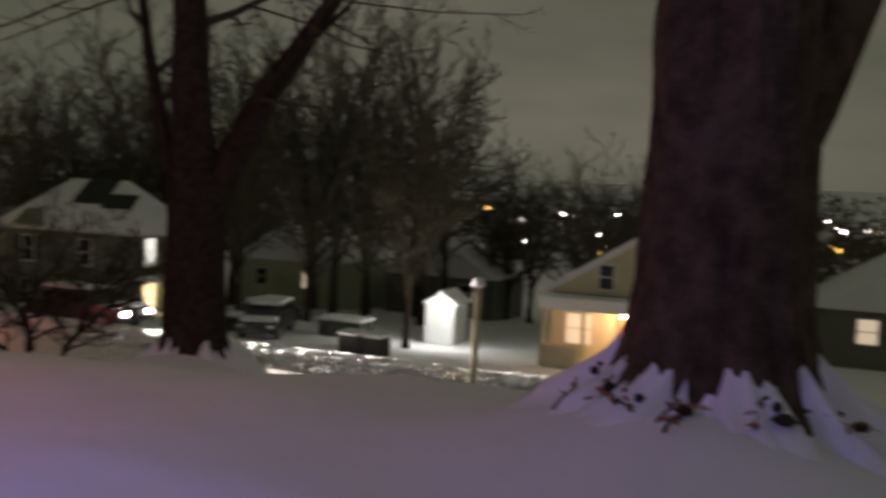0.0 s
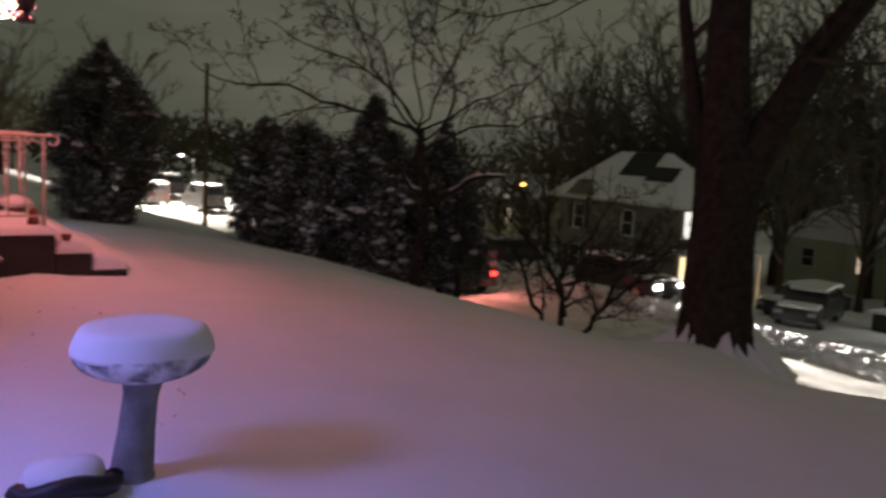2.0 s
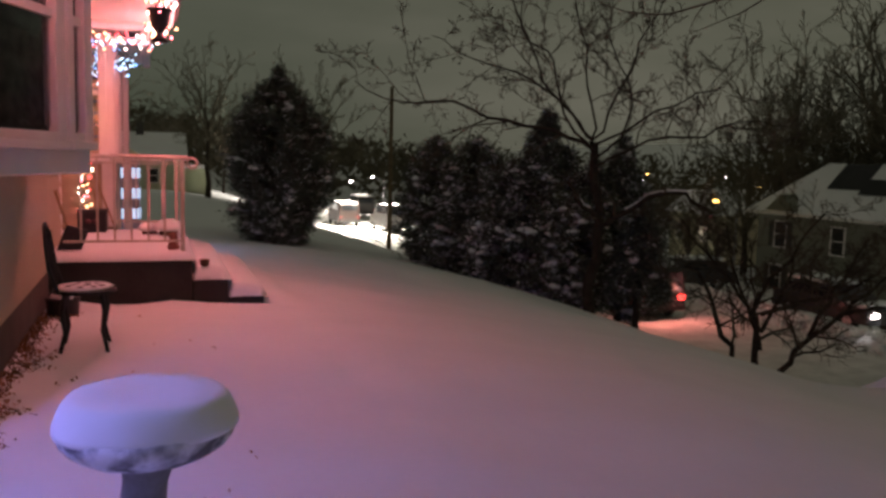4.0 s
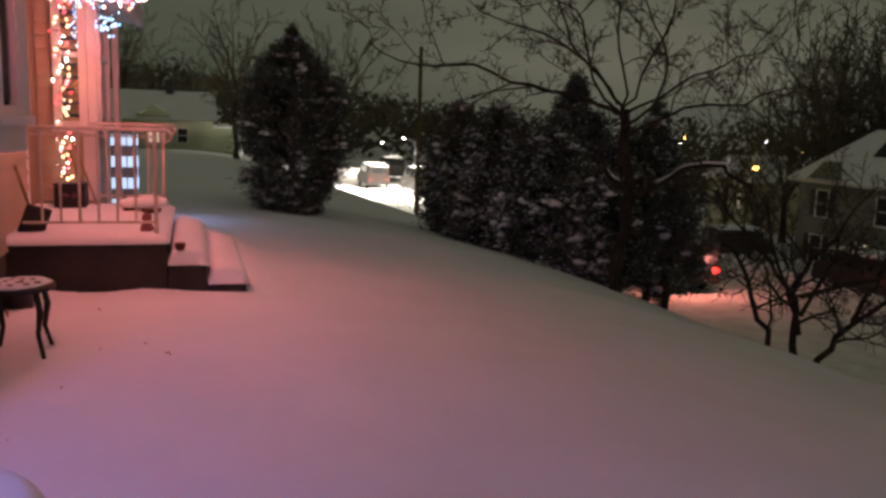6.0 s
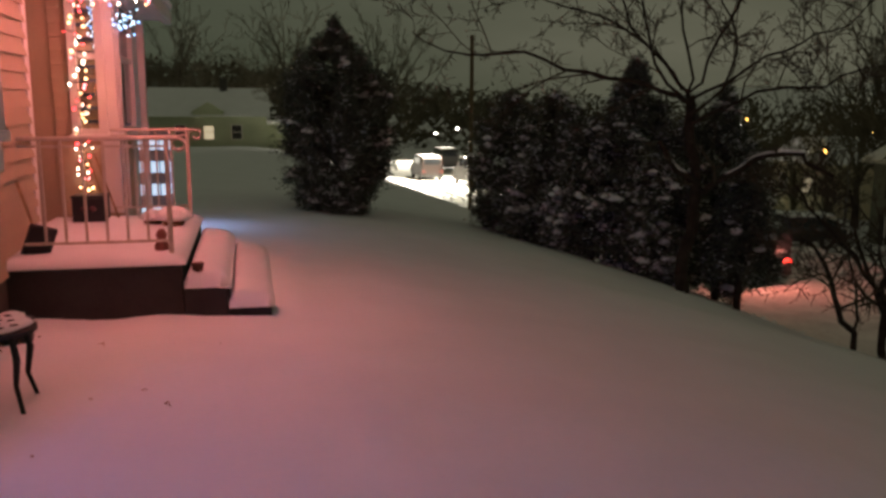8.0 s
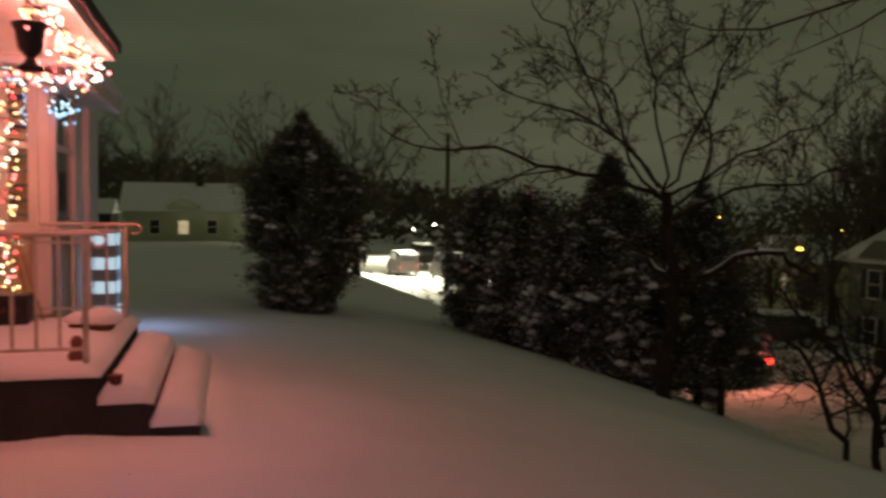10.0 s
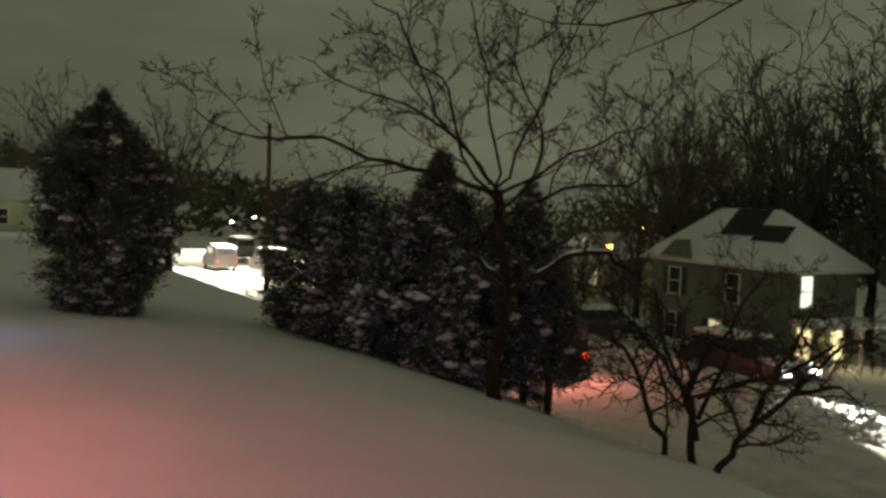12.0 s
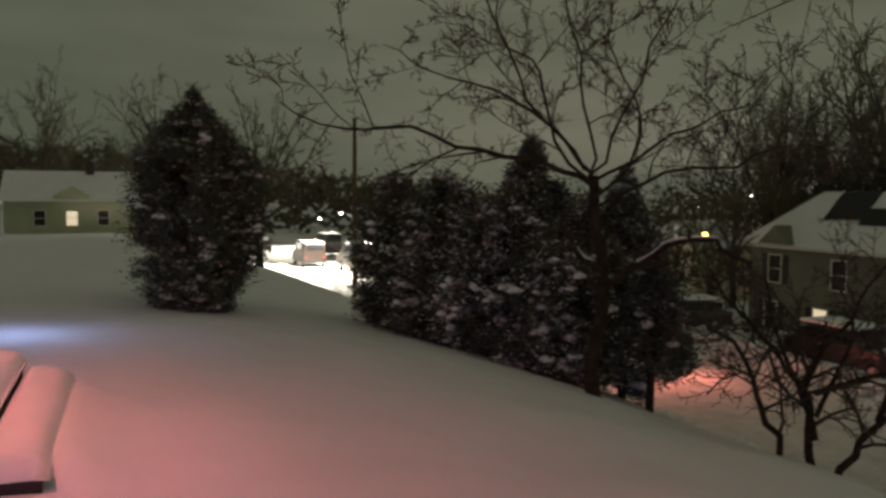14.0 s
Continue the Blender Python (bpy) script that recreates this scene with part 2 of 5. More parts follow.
SNOWY_STONE = mat("snowy_stone", (0.80, 0.81, 0.84), 0.9, var=0.1, scale=8, bump=0.6, fine=45, spec=0.1)
nt = SNOWY_STONE.node_tree
bs = nt.nodes["Principled BSDF"]
nz, rm, mx, tc = nt.nodes.new("ShaderNodeTexNoise"), nt.nodes.new("ShaderNodeValToRGB"), nt.nodes.new("ShaderNodeMixRGB"), nt.nodes.new("ShaderNodeTexCoord")
nz.inputs["Scale"].default_value, nz.inputs["Detail"].default_value = 13.0, 6.0
rm.color_ramp.elements[0].position, rm.color_ramp.elements[1].position = 0.40, 0.62
old = bs.inputs["Base Color"].links[0].from_socket
nt.links.new(tc.outputs["Object"], nz.inputs["Vector"])
nt.links.new(nz.outputs["Fac"], rm.inputs["Fac"])
nt.links.new(rm.outputs["Color"], mx.inputs["Fac"])
nt.links.new(old, mx.inputs["Color1"])
mx.inputs["Color2"].default_value = (0.17, 0.17, 0.18, 1)
nt.links.new(mx.outputs["Color"], bs.inputs["Base Color"])
GLASS = glass("window_glass", (0.85, 0.9, 0.92), 1.0)
CAR_GLASS = mat("car_glass", (0.02, 0.022, 0.025), 0.08, var=0.2, bump=0)


# ---- shapes ----
def part(name, bm, material, parent=None, label="", smooth=False):
    me = bpy.data.meshes.new(name)
    bm.to_mesh(me)
    bm.free()
    return link(name, me, material, parent, label, smooth)


def link(name, me, material, parent=None, label="", smooth=False):
    if material and not me.materials:
        me.materials.append(material)
    if smooth:
        me.polygons.foreach_set("use_smooth", [True] * len(me.polygons))
    ob = new(name, me)
    if parent:
        ob.parent = parent
    if label:
        ob["label"] = label
    return ob


def empty(name, m, label, category, group="", kind=""):
    ob = new(name)
    ob.empty_display_size = 0.2
    ob.matrix_basis = m
    return tagged(ob, label, category, group, kind)


def box(bm, x0, x1, y0, y1, z0, z1, bevel=0.0):
    m = Matrix.Translation(((x0 + x1) / 2, (y0 + y1) / 2, (z0 + z1) / 2)) @ Matrix.Diagonal((abs(x1 - x0), abs(y1 - y0), abs(z1 - z0), 1))
    r = bmesh.ops.create_cube(bm, size=1, matrix=m)
    if bevel:
        edges = list({e for v in r["verts"] for e in v.link_edges})
        bmesh.ops.bevel(bm, geom=edges, offset=bevel, segments=2, affect="EDGES", profile=0.5)
    return bm


def boxed(*a, **k):
    return box(bmesh.new(), *a, **k)


def turned(profile, steps=32, wobble=0.0, seed=0):
    """A turned body from (radius, height) rings."""
    bm = bmesh.new()
    rng = random.Random(seed)
    ph = [rng.uniform(0, 6.28) for _ in range(3)]
    rings = []
    for r, z in profile:
        ring = []
        for i in range(steps):
            a = 2 * math.pi * i / steps
            w = 1 + wobble * (math.sin(2 * a + ph[0]) + 0.6 * math.sin(3 * a + ph[1]) + 0.4 * math.sin(7 * a + ph[2] + 9 * z))
            ring.append(bm.verts.new((r * w * math.cos(a), r * w * math.sin(a), z)))
        rings.append(ring)
    for a, b in zip(rings, rings[1:]):
        for i in range(steps):
            bm.faces.new((a[i], a[(i + 1) % steps], b[(i + 1) % steps], b[i]))
    bm.faces.new(rings[-1])
    bm.faces.new(list(reversed(rings[0])))
    return bm


def tubes_mesh(name, lines, sides=6):
    """lines: lists of (point, radius). One mesh of tapered tubes."""
    V, F = [], []
    for line in lines:
        k = sides if line[0][1] > 0.02 else (4 if line[0][1] > 0.008 else 3)
        base = len(V)
        for i, (p, r) in enumerate(line):
            a = line[max(i - 1, 0)][0]
            b = line[min(i + 1, len(line) - 1)][0]
            d = (b - a)
            d = d.normalized() if d.length > 1e-6 else Vector((0, 0, 1))
            s = d.cross(Vector((0.31, 0.87, 0.2)))
            s = s.normalized() if s.length > 1e-3 else Vector((1, 0, 0))
            u = d.cross(s)
            for j in range(k):
                t = 2 * math.pi * j / k
                V.append(p + s * (r * math.cos(t)) + u * (r * math.sin(t)))
        for i in range(len(line) - 1):
            for j in range(k):
                q = base + i * k
                F.append((q + j, q + (j + 1) % k, q + k + (j + 1) % k, q + k + j))
        F.append(tuple(base + (len(line) - 1) * k + j for j in range(k)))
    me = bpy.data.meshes.new(name)
    me.from_pydata([tuple(v) for v in V], [], F)
    me.update()
    return me


def limb(rng, start, way, length, r0, r1, steps=6, bend=0.25, lift=0.0):
    pts, p, d = [], Vector(start), Vector(way).normalized()
    for i in range(steps + 1):
        t = i / steps
        pts.append((p.copy(), r0 + (r1 - r0) * t))
        d = (d + Vector((rng.gauss(0, bend), rng.gauss(0, bend), rng.gauss(0, bend) + lift))).normalized()
        p = p + d * (length / steps)
    return pts


def sprout(rng, line, out, level, count, ratio, spread, rmin, lift, first=0.25):
    """Side branches of a line, and theirs."""
    n = len(line)
    total = sum((line[i + 1][0] - line[i][0]).length for i in range(n - 1))
    for c in range(count):
        t = first + (1 - first) * (c + rng.random()) / count
        f = min(t * (n - 1), n - 1.001)
        i = int(f)
        p = line[i][0].lerp(line[i + 1][0], f - i)
        r = line[i][1] + (line[i + 1][1] - line[i][1]) * (f - i)
        d = (line[i + 1][0] - line[i][0]).normalized()
        side = Vector((rng.gauss(0, 1), rng.gauss(0, 1), rng.gauss(0, 0.7)))
        side = (side - d * side.dot(d)).normalized()
        way = (d * (1 - spread) + side * spread + Vector((0, 0, lift))).normalized()
        rr = max(min(r * 0.6, 0.07), rmin)
        ln = total * ratio * rng.uniform(0.55, 1.15) * (1.15 - 0.5 * t)
        child = limb(rng, p, way, ln, rr, max(rr * 0.35, rmin * 0.7), 4 if level > 1 else 2, 0.20, lift * 0.25)
        out.append(child)
        if level > 1:
            sprout(rng, child, out, level - 1, max(3, count - 1), ratio, spread, rmin, lift, 0.2)
    return out


def domed_tree(name, m, height, width, r, seed, label, group="", limbs=15, count=9, rmin=0.018, sway=0.0):
    """A bare tree whose limbs fan up into a dense rounded crown of fine twigs."""
    rng = random.Random(seed)
    root = empty(name, m, label, "tree", group)
    trunk = [(Vector((0, 0, -0.6)), r * 1.4), (Vector((0, 0, 0.15)), r * 1.15)]
    for i in range(1, 6):
        trunk.append((Vector((rng.gauss(0, r * 0.25), rng.gauss(0, r * 0.25), height * 0.09 * i)), r * (1 - 0.13 * i)))
    lines = []
    for k in range(limbs):
        a = 6.283 * (k + rng.uniform(-0.4, 0.4)) / limbs * 2.62
        u = 0.02 + 0.96 * ((k * 0.618 + rng.uniform(0, 0.12)) % 1)
        q = width / 2 * math.sqrt(1 - u * u) * rng.uniform(0.82, 1.05)
        tip = Vector((math.cos(a) * q + sway * u, math.sin(a) * q, height * (0.40 + 0.55 * u) * rng.uniform(0.93, 1.04)))
        st = Vector((0, 0, height * rng.uniform(0.14, 0.40)))
        mid = Vector((tip.x * 0.42, tip.y * 0.42, st.z + (tip.z - st.z) * 0.62))
        r0 = r * rng.uniform(0.32, 0.5)
        line = []
        for i in range(9):
            t = i / 8
            p = st * (1 - t) ** 2 + mid * (2 * t * (1 - t)) + tip * t * t
            line.append((p + Vector((rng.gauss(0, 0.06), rng.gauss(0, 0.06), rng.gauss(0, 0.06))) * (height / 12), r0 + (rmin - r0) * t ** 0.8))
        lines.append(line)
        sprout(rng, line, lines, 2, count, 0.30, 0.55, rmin, 0.16, 0.22)
    link("trunk", tubes_mesh("trunk", [trunk], 10), BARK_DARK, root, "", True)
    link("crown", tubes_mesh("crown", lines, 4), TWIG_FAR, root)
    return root


def clump_mesh(name, centres, size, per, rng, flat=0.5, droop=0.0):
    """Many small pointed leaf blades round the given centres."""
    V, F = [], []
    for c in centres:
        for _ in range(per):
            a, e = rng.uniform(0, 6.283), rng.uniform(-0.5, 0.7) - droop
            d = Vector((math.cos(a) * math.cos(e), math.sin(a) * math.cos(e), math.sin(e)))
            s = d.cross(Vector((rng.gauss(0, 1), rng.gauss(0, 1), rng.gauss(0, 1)))).normalized() * size * flat * rng.uniform(0.5, 1.1)
            ln = size * rng.uniform(0.6, 1.5)
            p = c + Vector((rng.gauss(0, size * 0.5), rng.gauss(0, size * 0.5), rng.gauss(0, size * 0.4)))
            q = len(V)
            V += [p - s * 0.35, p + d * ln * 0.5 - s, p + d * ln, p + d * ln * 0.5 + s]
            F.append((q, q + 1, q + 2, q + 3))
    me = bpy.data.meshes.new(name)
    me.from_pydata([tuple(v) for v in V], [], F)
    me.update()
    return me


def lump_mesh(name, spots, rng, flat=0.45, k=6):
    """Uneven low lumps of snow lying on boughs: (centre, radius)."""
    V, F = [], []
    for c, r in spots:
        q = len(V)
        sx, sy = rng.uniform(0.7, 1.3), rng.uniform(0.7, 1.3)
        V.append(c + Vector((0, 0, r * flat * rng.uniform(0.8, 1.3))))
        for ring, (rr, zz) in enumerate(((0.65, 0.7), (1.0, 0.1), (0.55, -0.45))):
            for j in range(k):
                a = 6.283 * j / k + ring * 0.4
                w = rng.uniform(0.75, 1.25)
                V.append(c + Vector((r * rr * w * sx * math.cos(a), r * rr * w * sy * math.sin(a), r * flat * zz)))
        for j in range(k):
            n1 = (j + 1) % k
            F.append((q, q + 1 + j, q + 1 + n1))
            for g in (0, 1):
                o = q + 1 + g * k
                F.append((o + j, o + k + j, o + k + n1, o + n1))
        F.append(tuple(q + 1 + 2 * k + j for j in reversed(range(k))))
    me = bpy.data.meshes.new(name)
    me.from_pydata([tuple(v) for v in V], [], F)
    me.update()
    return me


def evergreen(name, m, height, radius, seed, label, shape, blades=2600, size=0.11, snow=150, mat_leaf=None, skirt=0.0, group="", stem=0.05, category="conifer", n=190):
    """shape(t): radius factor at height share t. Boughs carry blades and lumps of snow."""
    rng = random.Random(seed)
    root = empty(name, m, label, category, group)
    trunk = [(Vector((0, 0, -0.3)), stem * 1.3), (Vector((0.02, 0, height * 0.4)), stem), (Vector((0, 0.02, height * 0.96)), 0.012)]
    link("trunk", tubes_mesh("trunk", [trunk], 8), BARK_DARK, root, "", True)
    boughs, centres, spots, dust = [], [], [], []
    gaps = [(rng.uniform(0, 6.28), rng.uniform(0.1, 0.9)) for _ in range(12)]
    for i in range(n):
        t = skirt + (1 - skirt) * ((i + rng.random()) / n)
        a = rng.uniform(0, 6.283)
        cut = 1.0
        for ga, gt in gaps:
            da = abs((a - ga + math.pi) % 6.283 - math.pi)
            if da < 0.5 and abs(t - gt) < 0.08:
                cut = 0.8
        R = radius * shape(t) * cut * rng.uniform(0.90, 1.05)
        z0 = t * height
        tip = Vector((math.cos(a) * R, math.sin(a) * R, z0 + R * rng.uniform(-0.15, 0.2)))
        st = Vector((0, 0, max(z0 - R * 0.15, 0.05)))
        mid = st.lerp(tip, 0.55) + Vector((0, 0, R * 0.08))
        boughs.append([(st, 0.016), (mid, 0.010), (tip, 0.004)])
        loaded = noise.noise(Vector((math.cos(a) * 1.3, math.sin(a) * 1.3, t * 4 + seed)))
        for _ in range(max(3, int(blades / n))):
            f = max(0.15, 1 - abs(rng.gauss(0, 0.26)))
            w = 0.045 + 0.05 * f
            p = st.lerp(tip, f) + Vector((rng.gauss(0, R * w), rng.gauss(0, R * w), rng.gauss(0, 0.10)))
            p.z = max(p.z, 0.03)
            centres.append(p)
            if f > 0.7 and rng.random() < 0.95 * snow / blades * (1.5 - t * 1.0):
                dust.append(p + Vector((0, 0, size * 0.3)))
        if rng.random() < snow / 2600 * (0.55 + 1.6 * loaded) * (1.35 - t):
            drift = Vector((-math.sin(a), math.cos(a), 0)) * rng.uniform(-0.05, 0.05)
            for f in [0.62 + 0.055 * j for j in range(rng.randint(4, 8))]:
                p = st.lerp(tip, f) + drift * (f * 6 - 4) + Vector((rng.gauss(0, 0.03), rng.gauss(0, 0.03), 0.06 + rng.gauss(0, 0.02)))
                spots.append((p, size * rng.uniform(0.6, 1.6 - 0.5 * t)))
    tagged(link("bough", tubes_mesh("bough", boughs, 4), BARK_DARK, root), kind="stuff")
    link("foliage", clump_mesh("foliage", centres, size, 4, rng, 0.22), mat_leaf or NEEDLE, root)
    tagged(link("snow", lump_mesh("snow", spots, rng, 0.6), SNOW_CLUMP, root, "patches of snow on the boughs"), kind="stuff")
    tagged(link("snow_dusting", clump_mesh("snow_dusting", dust, size * 0.95, 3, rng, 0.20), SNOW_CLUMP, root, "snow dusting on the needles"), kind="stuff")
    return root


# ---- ground ----
def smooth(a, b, t):
    t = min(max((t - a) / (b - a), 0), 1)
    return t * t * (3 - 2 * t)


def road_z(y):
    return -4.0 - 0.013 * max(0, min(y, 140) - 30) + 0.02 * max(0, 6 - y) * (y > -40)


def yard_z(x, y):
    k = 0.0176 - 0.0053 * smooth(7.6, 3.6, y)
    z = 0.04 - k * min(max(0.0, x), 12) ** 2 - 0.028 * max(0, min(y, 80) - 8)
    return z


def ground_z(x, y):
    edge = 11.6 + 0.25 * math.sin(y * 0.35) + 0.4 * smooth(4, -10, y)
    if x <= edge:
        z = yard_z(x, y)
    elif x <= 13.9:
        z = yard_z(edge, y) + (road_z(y) - yard_z(edge, y)) * smooth(edge - 0.6, 13.9, x)
    elif x <= 21.0:
        z = road_z(y)
    else:
        z = road_z(y) - 0.10 * (min(x, 34) - 21) - 0.09 * (min(max(x, 34), 110) - 34)
        z += 0.35 * smooth(21.0, 22.0, x) * (1 - smooth(22.4, 24.5, x))
        z -= 0.01 * (min(max(x, 110), 260) - 110)
        z += 0.07 * (max(x, 260) - 260) * (x < 900) + (45 if x >= 900 else 0)
    far = smooth(140, 420, y)
    z = z + far * 9
    b = noise.noise(Vector((x * 0.35, y * 0.35, 0))) * 0.10 + noise.noise(Vector((x * 1.1, y * 1.1, 5))) * 0.028
    near = 1 - 0.5 * (x < 2.2)
    z += 0.44 * math.exp(-((x - 4.6) ** 2 + (y - 0.15) ** 2) / 1.5) + 0.30 * math.exp(-((x - 9.3) ** 2 + (y - 7.7) ** 2) / 0.9)
    if -0.2 < x < 2.2:
        z += 0.09 * math.exp(-((y - 8.88) / 0.16) ** 2) * max(0, 0.45 + noise.noise(Vector((x * 2.3, 1.7, 3.0)))) * smooth(2.2, 1.6, x)
    if 1.2 < x < 3.0:
        z += 0.15 * math.exp(-((x - 1.90) / 0.24) ** 2) * smooth(9.02, 9.35, y) * smooth(11.8, 11.3, y)
    return z + b * near * (1 if x < 60 else 3)


def spread_axis(lo, hi, near_lo, near_hi, step):
    out, v, s = [], near_lo, step
    while v > lo:
        s *= 1.35
        v -= s
        out.append(v)
    out = out[::-1]
    v = near_lo
    while v < near_hi:
        out.append(v)
        v += step * (1 + 0.012 * max(0, v) ** 1.15)
    s = step * 2
    while v < hi:
        out.append(v)
        v += s
        s *= 1.25
    return out


gx = spread_axis(-900, 1500, -4, 48, 0.16)
gy = spread_axis(-700, 1500, -4, 60, 0.16)
W = len(gx)
me = bpy.data.meshes.new("ground")
me.from_pydata([(x, y, ground_z(x, y)) for y in gy for x in gx], [],
               [(j * W + i, j * W + i + 1, (j + 1) * W + i + 1, (j + 1) * W + i) for j in range(len(gy) - 1) for i in range(W - 1)])
me.update()
tagged(link("ground", me, SNOW, smooth=True), "smooth deep snow over a sloping yard and gardens", "snow", kind="structure")

# the ploughed road: packed, rutted snow a little above the ground
rx = [14.0 + 0.16 * i for i in range(44)]
ry = [-40 + 0.5 * i for i in range(88)] + [4 + 0.22 * i for i in range(170)] + [41.4 + 1.2 * i for i in range(90)]
W = len(rx)


def rut(x, y):
    return 0.014 * math.sin(x * 5.1 + 0.6 * math.sin(y * 0.11)) * (abs(x - 17.5) < 2.9) + 0.05 * noise.noise(Vector((x * 1.4, y * 0.55, 2)))


me = bpy.data.meshes.new("road")
me.from_pydata([(x, y, max(ground_z(x, y) + 0.02, road_z(y) + 0.05 + rut(x, y))) for y in ry for x in rx], [],
               [(j * W + i, j * W + i + 1, (j + 1) * W + i + 1, (j + 1) * W + i) for j in range(len(ry) - 1) for i in range(W - 1)])
me.update()
tagged(link("road", me, SNOW_ROAD, smooth=True), "ploughed road of packed rutted snow", "road", kind="structure")

# ploughed snow banks: broken lumps along both edges of the road
rng = random.Random(5)
for edge_x, n, y0, y1, big in ((21.4, 2600, -6, 40, 0.13), (14.2, 600, 2, 60, 0.09)):
    spots = []
    for _ in range(n):
        x, y = edge_x + rng.gauss(0, 0.42), rng.uniform(y0, y1)
        spots.append((Vector((x, y, ground_z(x, y) + 0.02 + 0.30 * math.exp(-((x - edge_x) / 0.5) ** 2))), big * rng.uniform(0.35, 1.25)))
    tagged(link("snow_bank", lump_mesh("snow_bank", spots, rng, 0.75), SNOW_CLUMP), "ploughed bank of broken snow lumps along the road", "snow bank", kind="stuff")


# ---- the house ----
def planks(wall, m, length, z0, z1, step=0.135, material=None):
    """Lapped boards on a wall, along the local x of m."""
    bm = boxed(0, length, -0.012, 0.0, 0, step + 0.012)
    for v in bm.verts:
        if v.co.y < -0.006:
            v.co.y = -0.042 if v.co.z < step / 2 else -0.010
    me = bpy.data.meshes.new("plank")
    bm.to_mesh(me)
    bm.free()
    me.materials.append(material or SIDING)
    z = z0
    while z < z1:
        ob = new("plank", me)
        ob.parent = wall
        ob.matrix_basis = m @ Matrix.Translation((0, 0, z))
        z += step


def wall(name, x0, x1, y0, y1, z0, z1, material=SIDING, label="cream lapped wooden siding wall of the house"):
    return tagged(part(name, boxed(x0, x1, y0, y1, z0, z1), material), label, "wall", kind="structure")


WX = -0.08
w_front = wall("wall_front", WX - 0.2, WX, 5.3, 10.1, 0.36, 3.4)
# the end wall's shade is put into its colour, unlike the cream front
w_side = wall("wall_side", -2.6, WX - 0.2, 5.3, 5.5, 0.36, 3.4, SHUTTER, "end wall of the house, boards coloured near-black to keep it dark")
w_wing = wall("wall_wing", -2.8, -2.6, -9.0, 5.5, -0.3, 3.4, SIDING, "plain siding wall of the house wing")
w_recess = wall("wall_recess", -0.75, -0.6, 10.1, 11.6, 0.0, 3.4, SIDING, "siding wall behind the porch")
w_return = wall("wall_return", -0.6, WX - 0.2, 9.95, 10.1, 0.36, 3.4)
w_bay = wall("wall_bay_side", -0.6, 0.385, 11.57, 11.72, 0.0, 3.4)
w_bay2 = wall("wall_bay_front", 0.0, 0.37, 11.72, 13.0, 0.0, 3.2)
w_far = wall("wall_far", -0.14, 0.02, 13.0, 17.2, -0.4, 3.2, WHITE, "pale far wall of the house")
w_back = wall("wall_far_end", -6.0, -0.14, 17.0, 17.2, -0.4, 3.2, WHITE, "pale far end wall of the house")
tagged(part("foundation", boxed(WX - 0.24, WX + 0.02, 5.26, 9.0, -0.3, 0.36, bevel=0.01), FOUND), "dark stained foundation under the siding", "foundation", kind="structure")
tagged(part("foundation_side", boxed(-2.6, WX - 0.24, 5.27, 5.5, -0.3, 0.36), FOUND), "dark stained foundation under the side wall", "foundation", kind="structure")
tagged(part("ceiling", boxed(-6, WX - 0.2, 5.5, 17.0, 3.4, 3.5), WHITE), "plain roof deck over the house", "ceiling", kind="structure")
planks(w_front, pose(WX, 5.32, 0, 0, 0, 90), 4.7, 0.36, 3.2)
# near-black boards keep the end wall dark and cover the pale wall end
planks(w_side, pose(-2.6, 5.3, 0), 2.51, 0.36, 3.2, 0.135, LATTICE_WALL)
planks(w_bay, pose(-0.19, 11.57, 0), 0.42, 0.5, 3.0)


def upright(name, x0, x1, y0, y1, z0, z1, label):
    return tagged(part(name, boxed(x0, x1, y0, y1, z0, z1, bevel=0.006), WHITE), label, "trim", kind="structure")


upright("trim_corner", WX - 0.06, WX + 0.03, 9.98, 10.12, 0.46, 3.2, "white painted corner board")
upright("trim_bay_corner", 0.25, 0.41, 11.53, 11.57, 0.5, 3.0, "painted corner board of the bay")
upright("trim_bay_front", 0.37, 0.40, 12.75, 13.02, 0.0, 3.0, "painted corner board of the bay")

# door in the recess behind the porch
door = tagged(part("door_1", boxed(-0.6, -0.56, 10.35, 11.3, 0.5, 2.55, bevel=0.01), BLACK), "dark front door in a shaded recess", "door", kind="structure")
part("door_handle", turned([(0.012, 0), (0.03, 0.02), (0.03, 0.05), (0.015, 0.06)], 12), RIM, door).matrix_basis = pose(-0.56, 10.45, 1.5, 0, 90, 0)


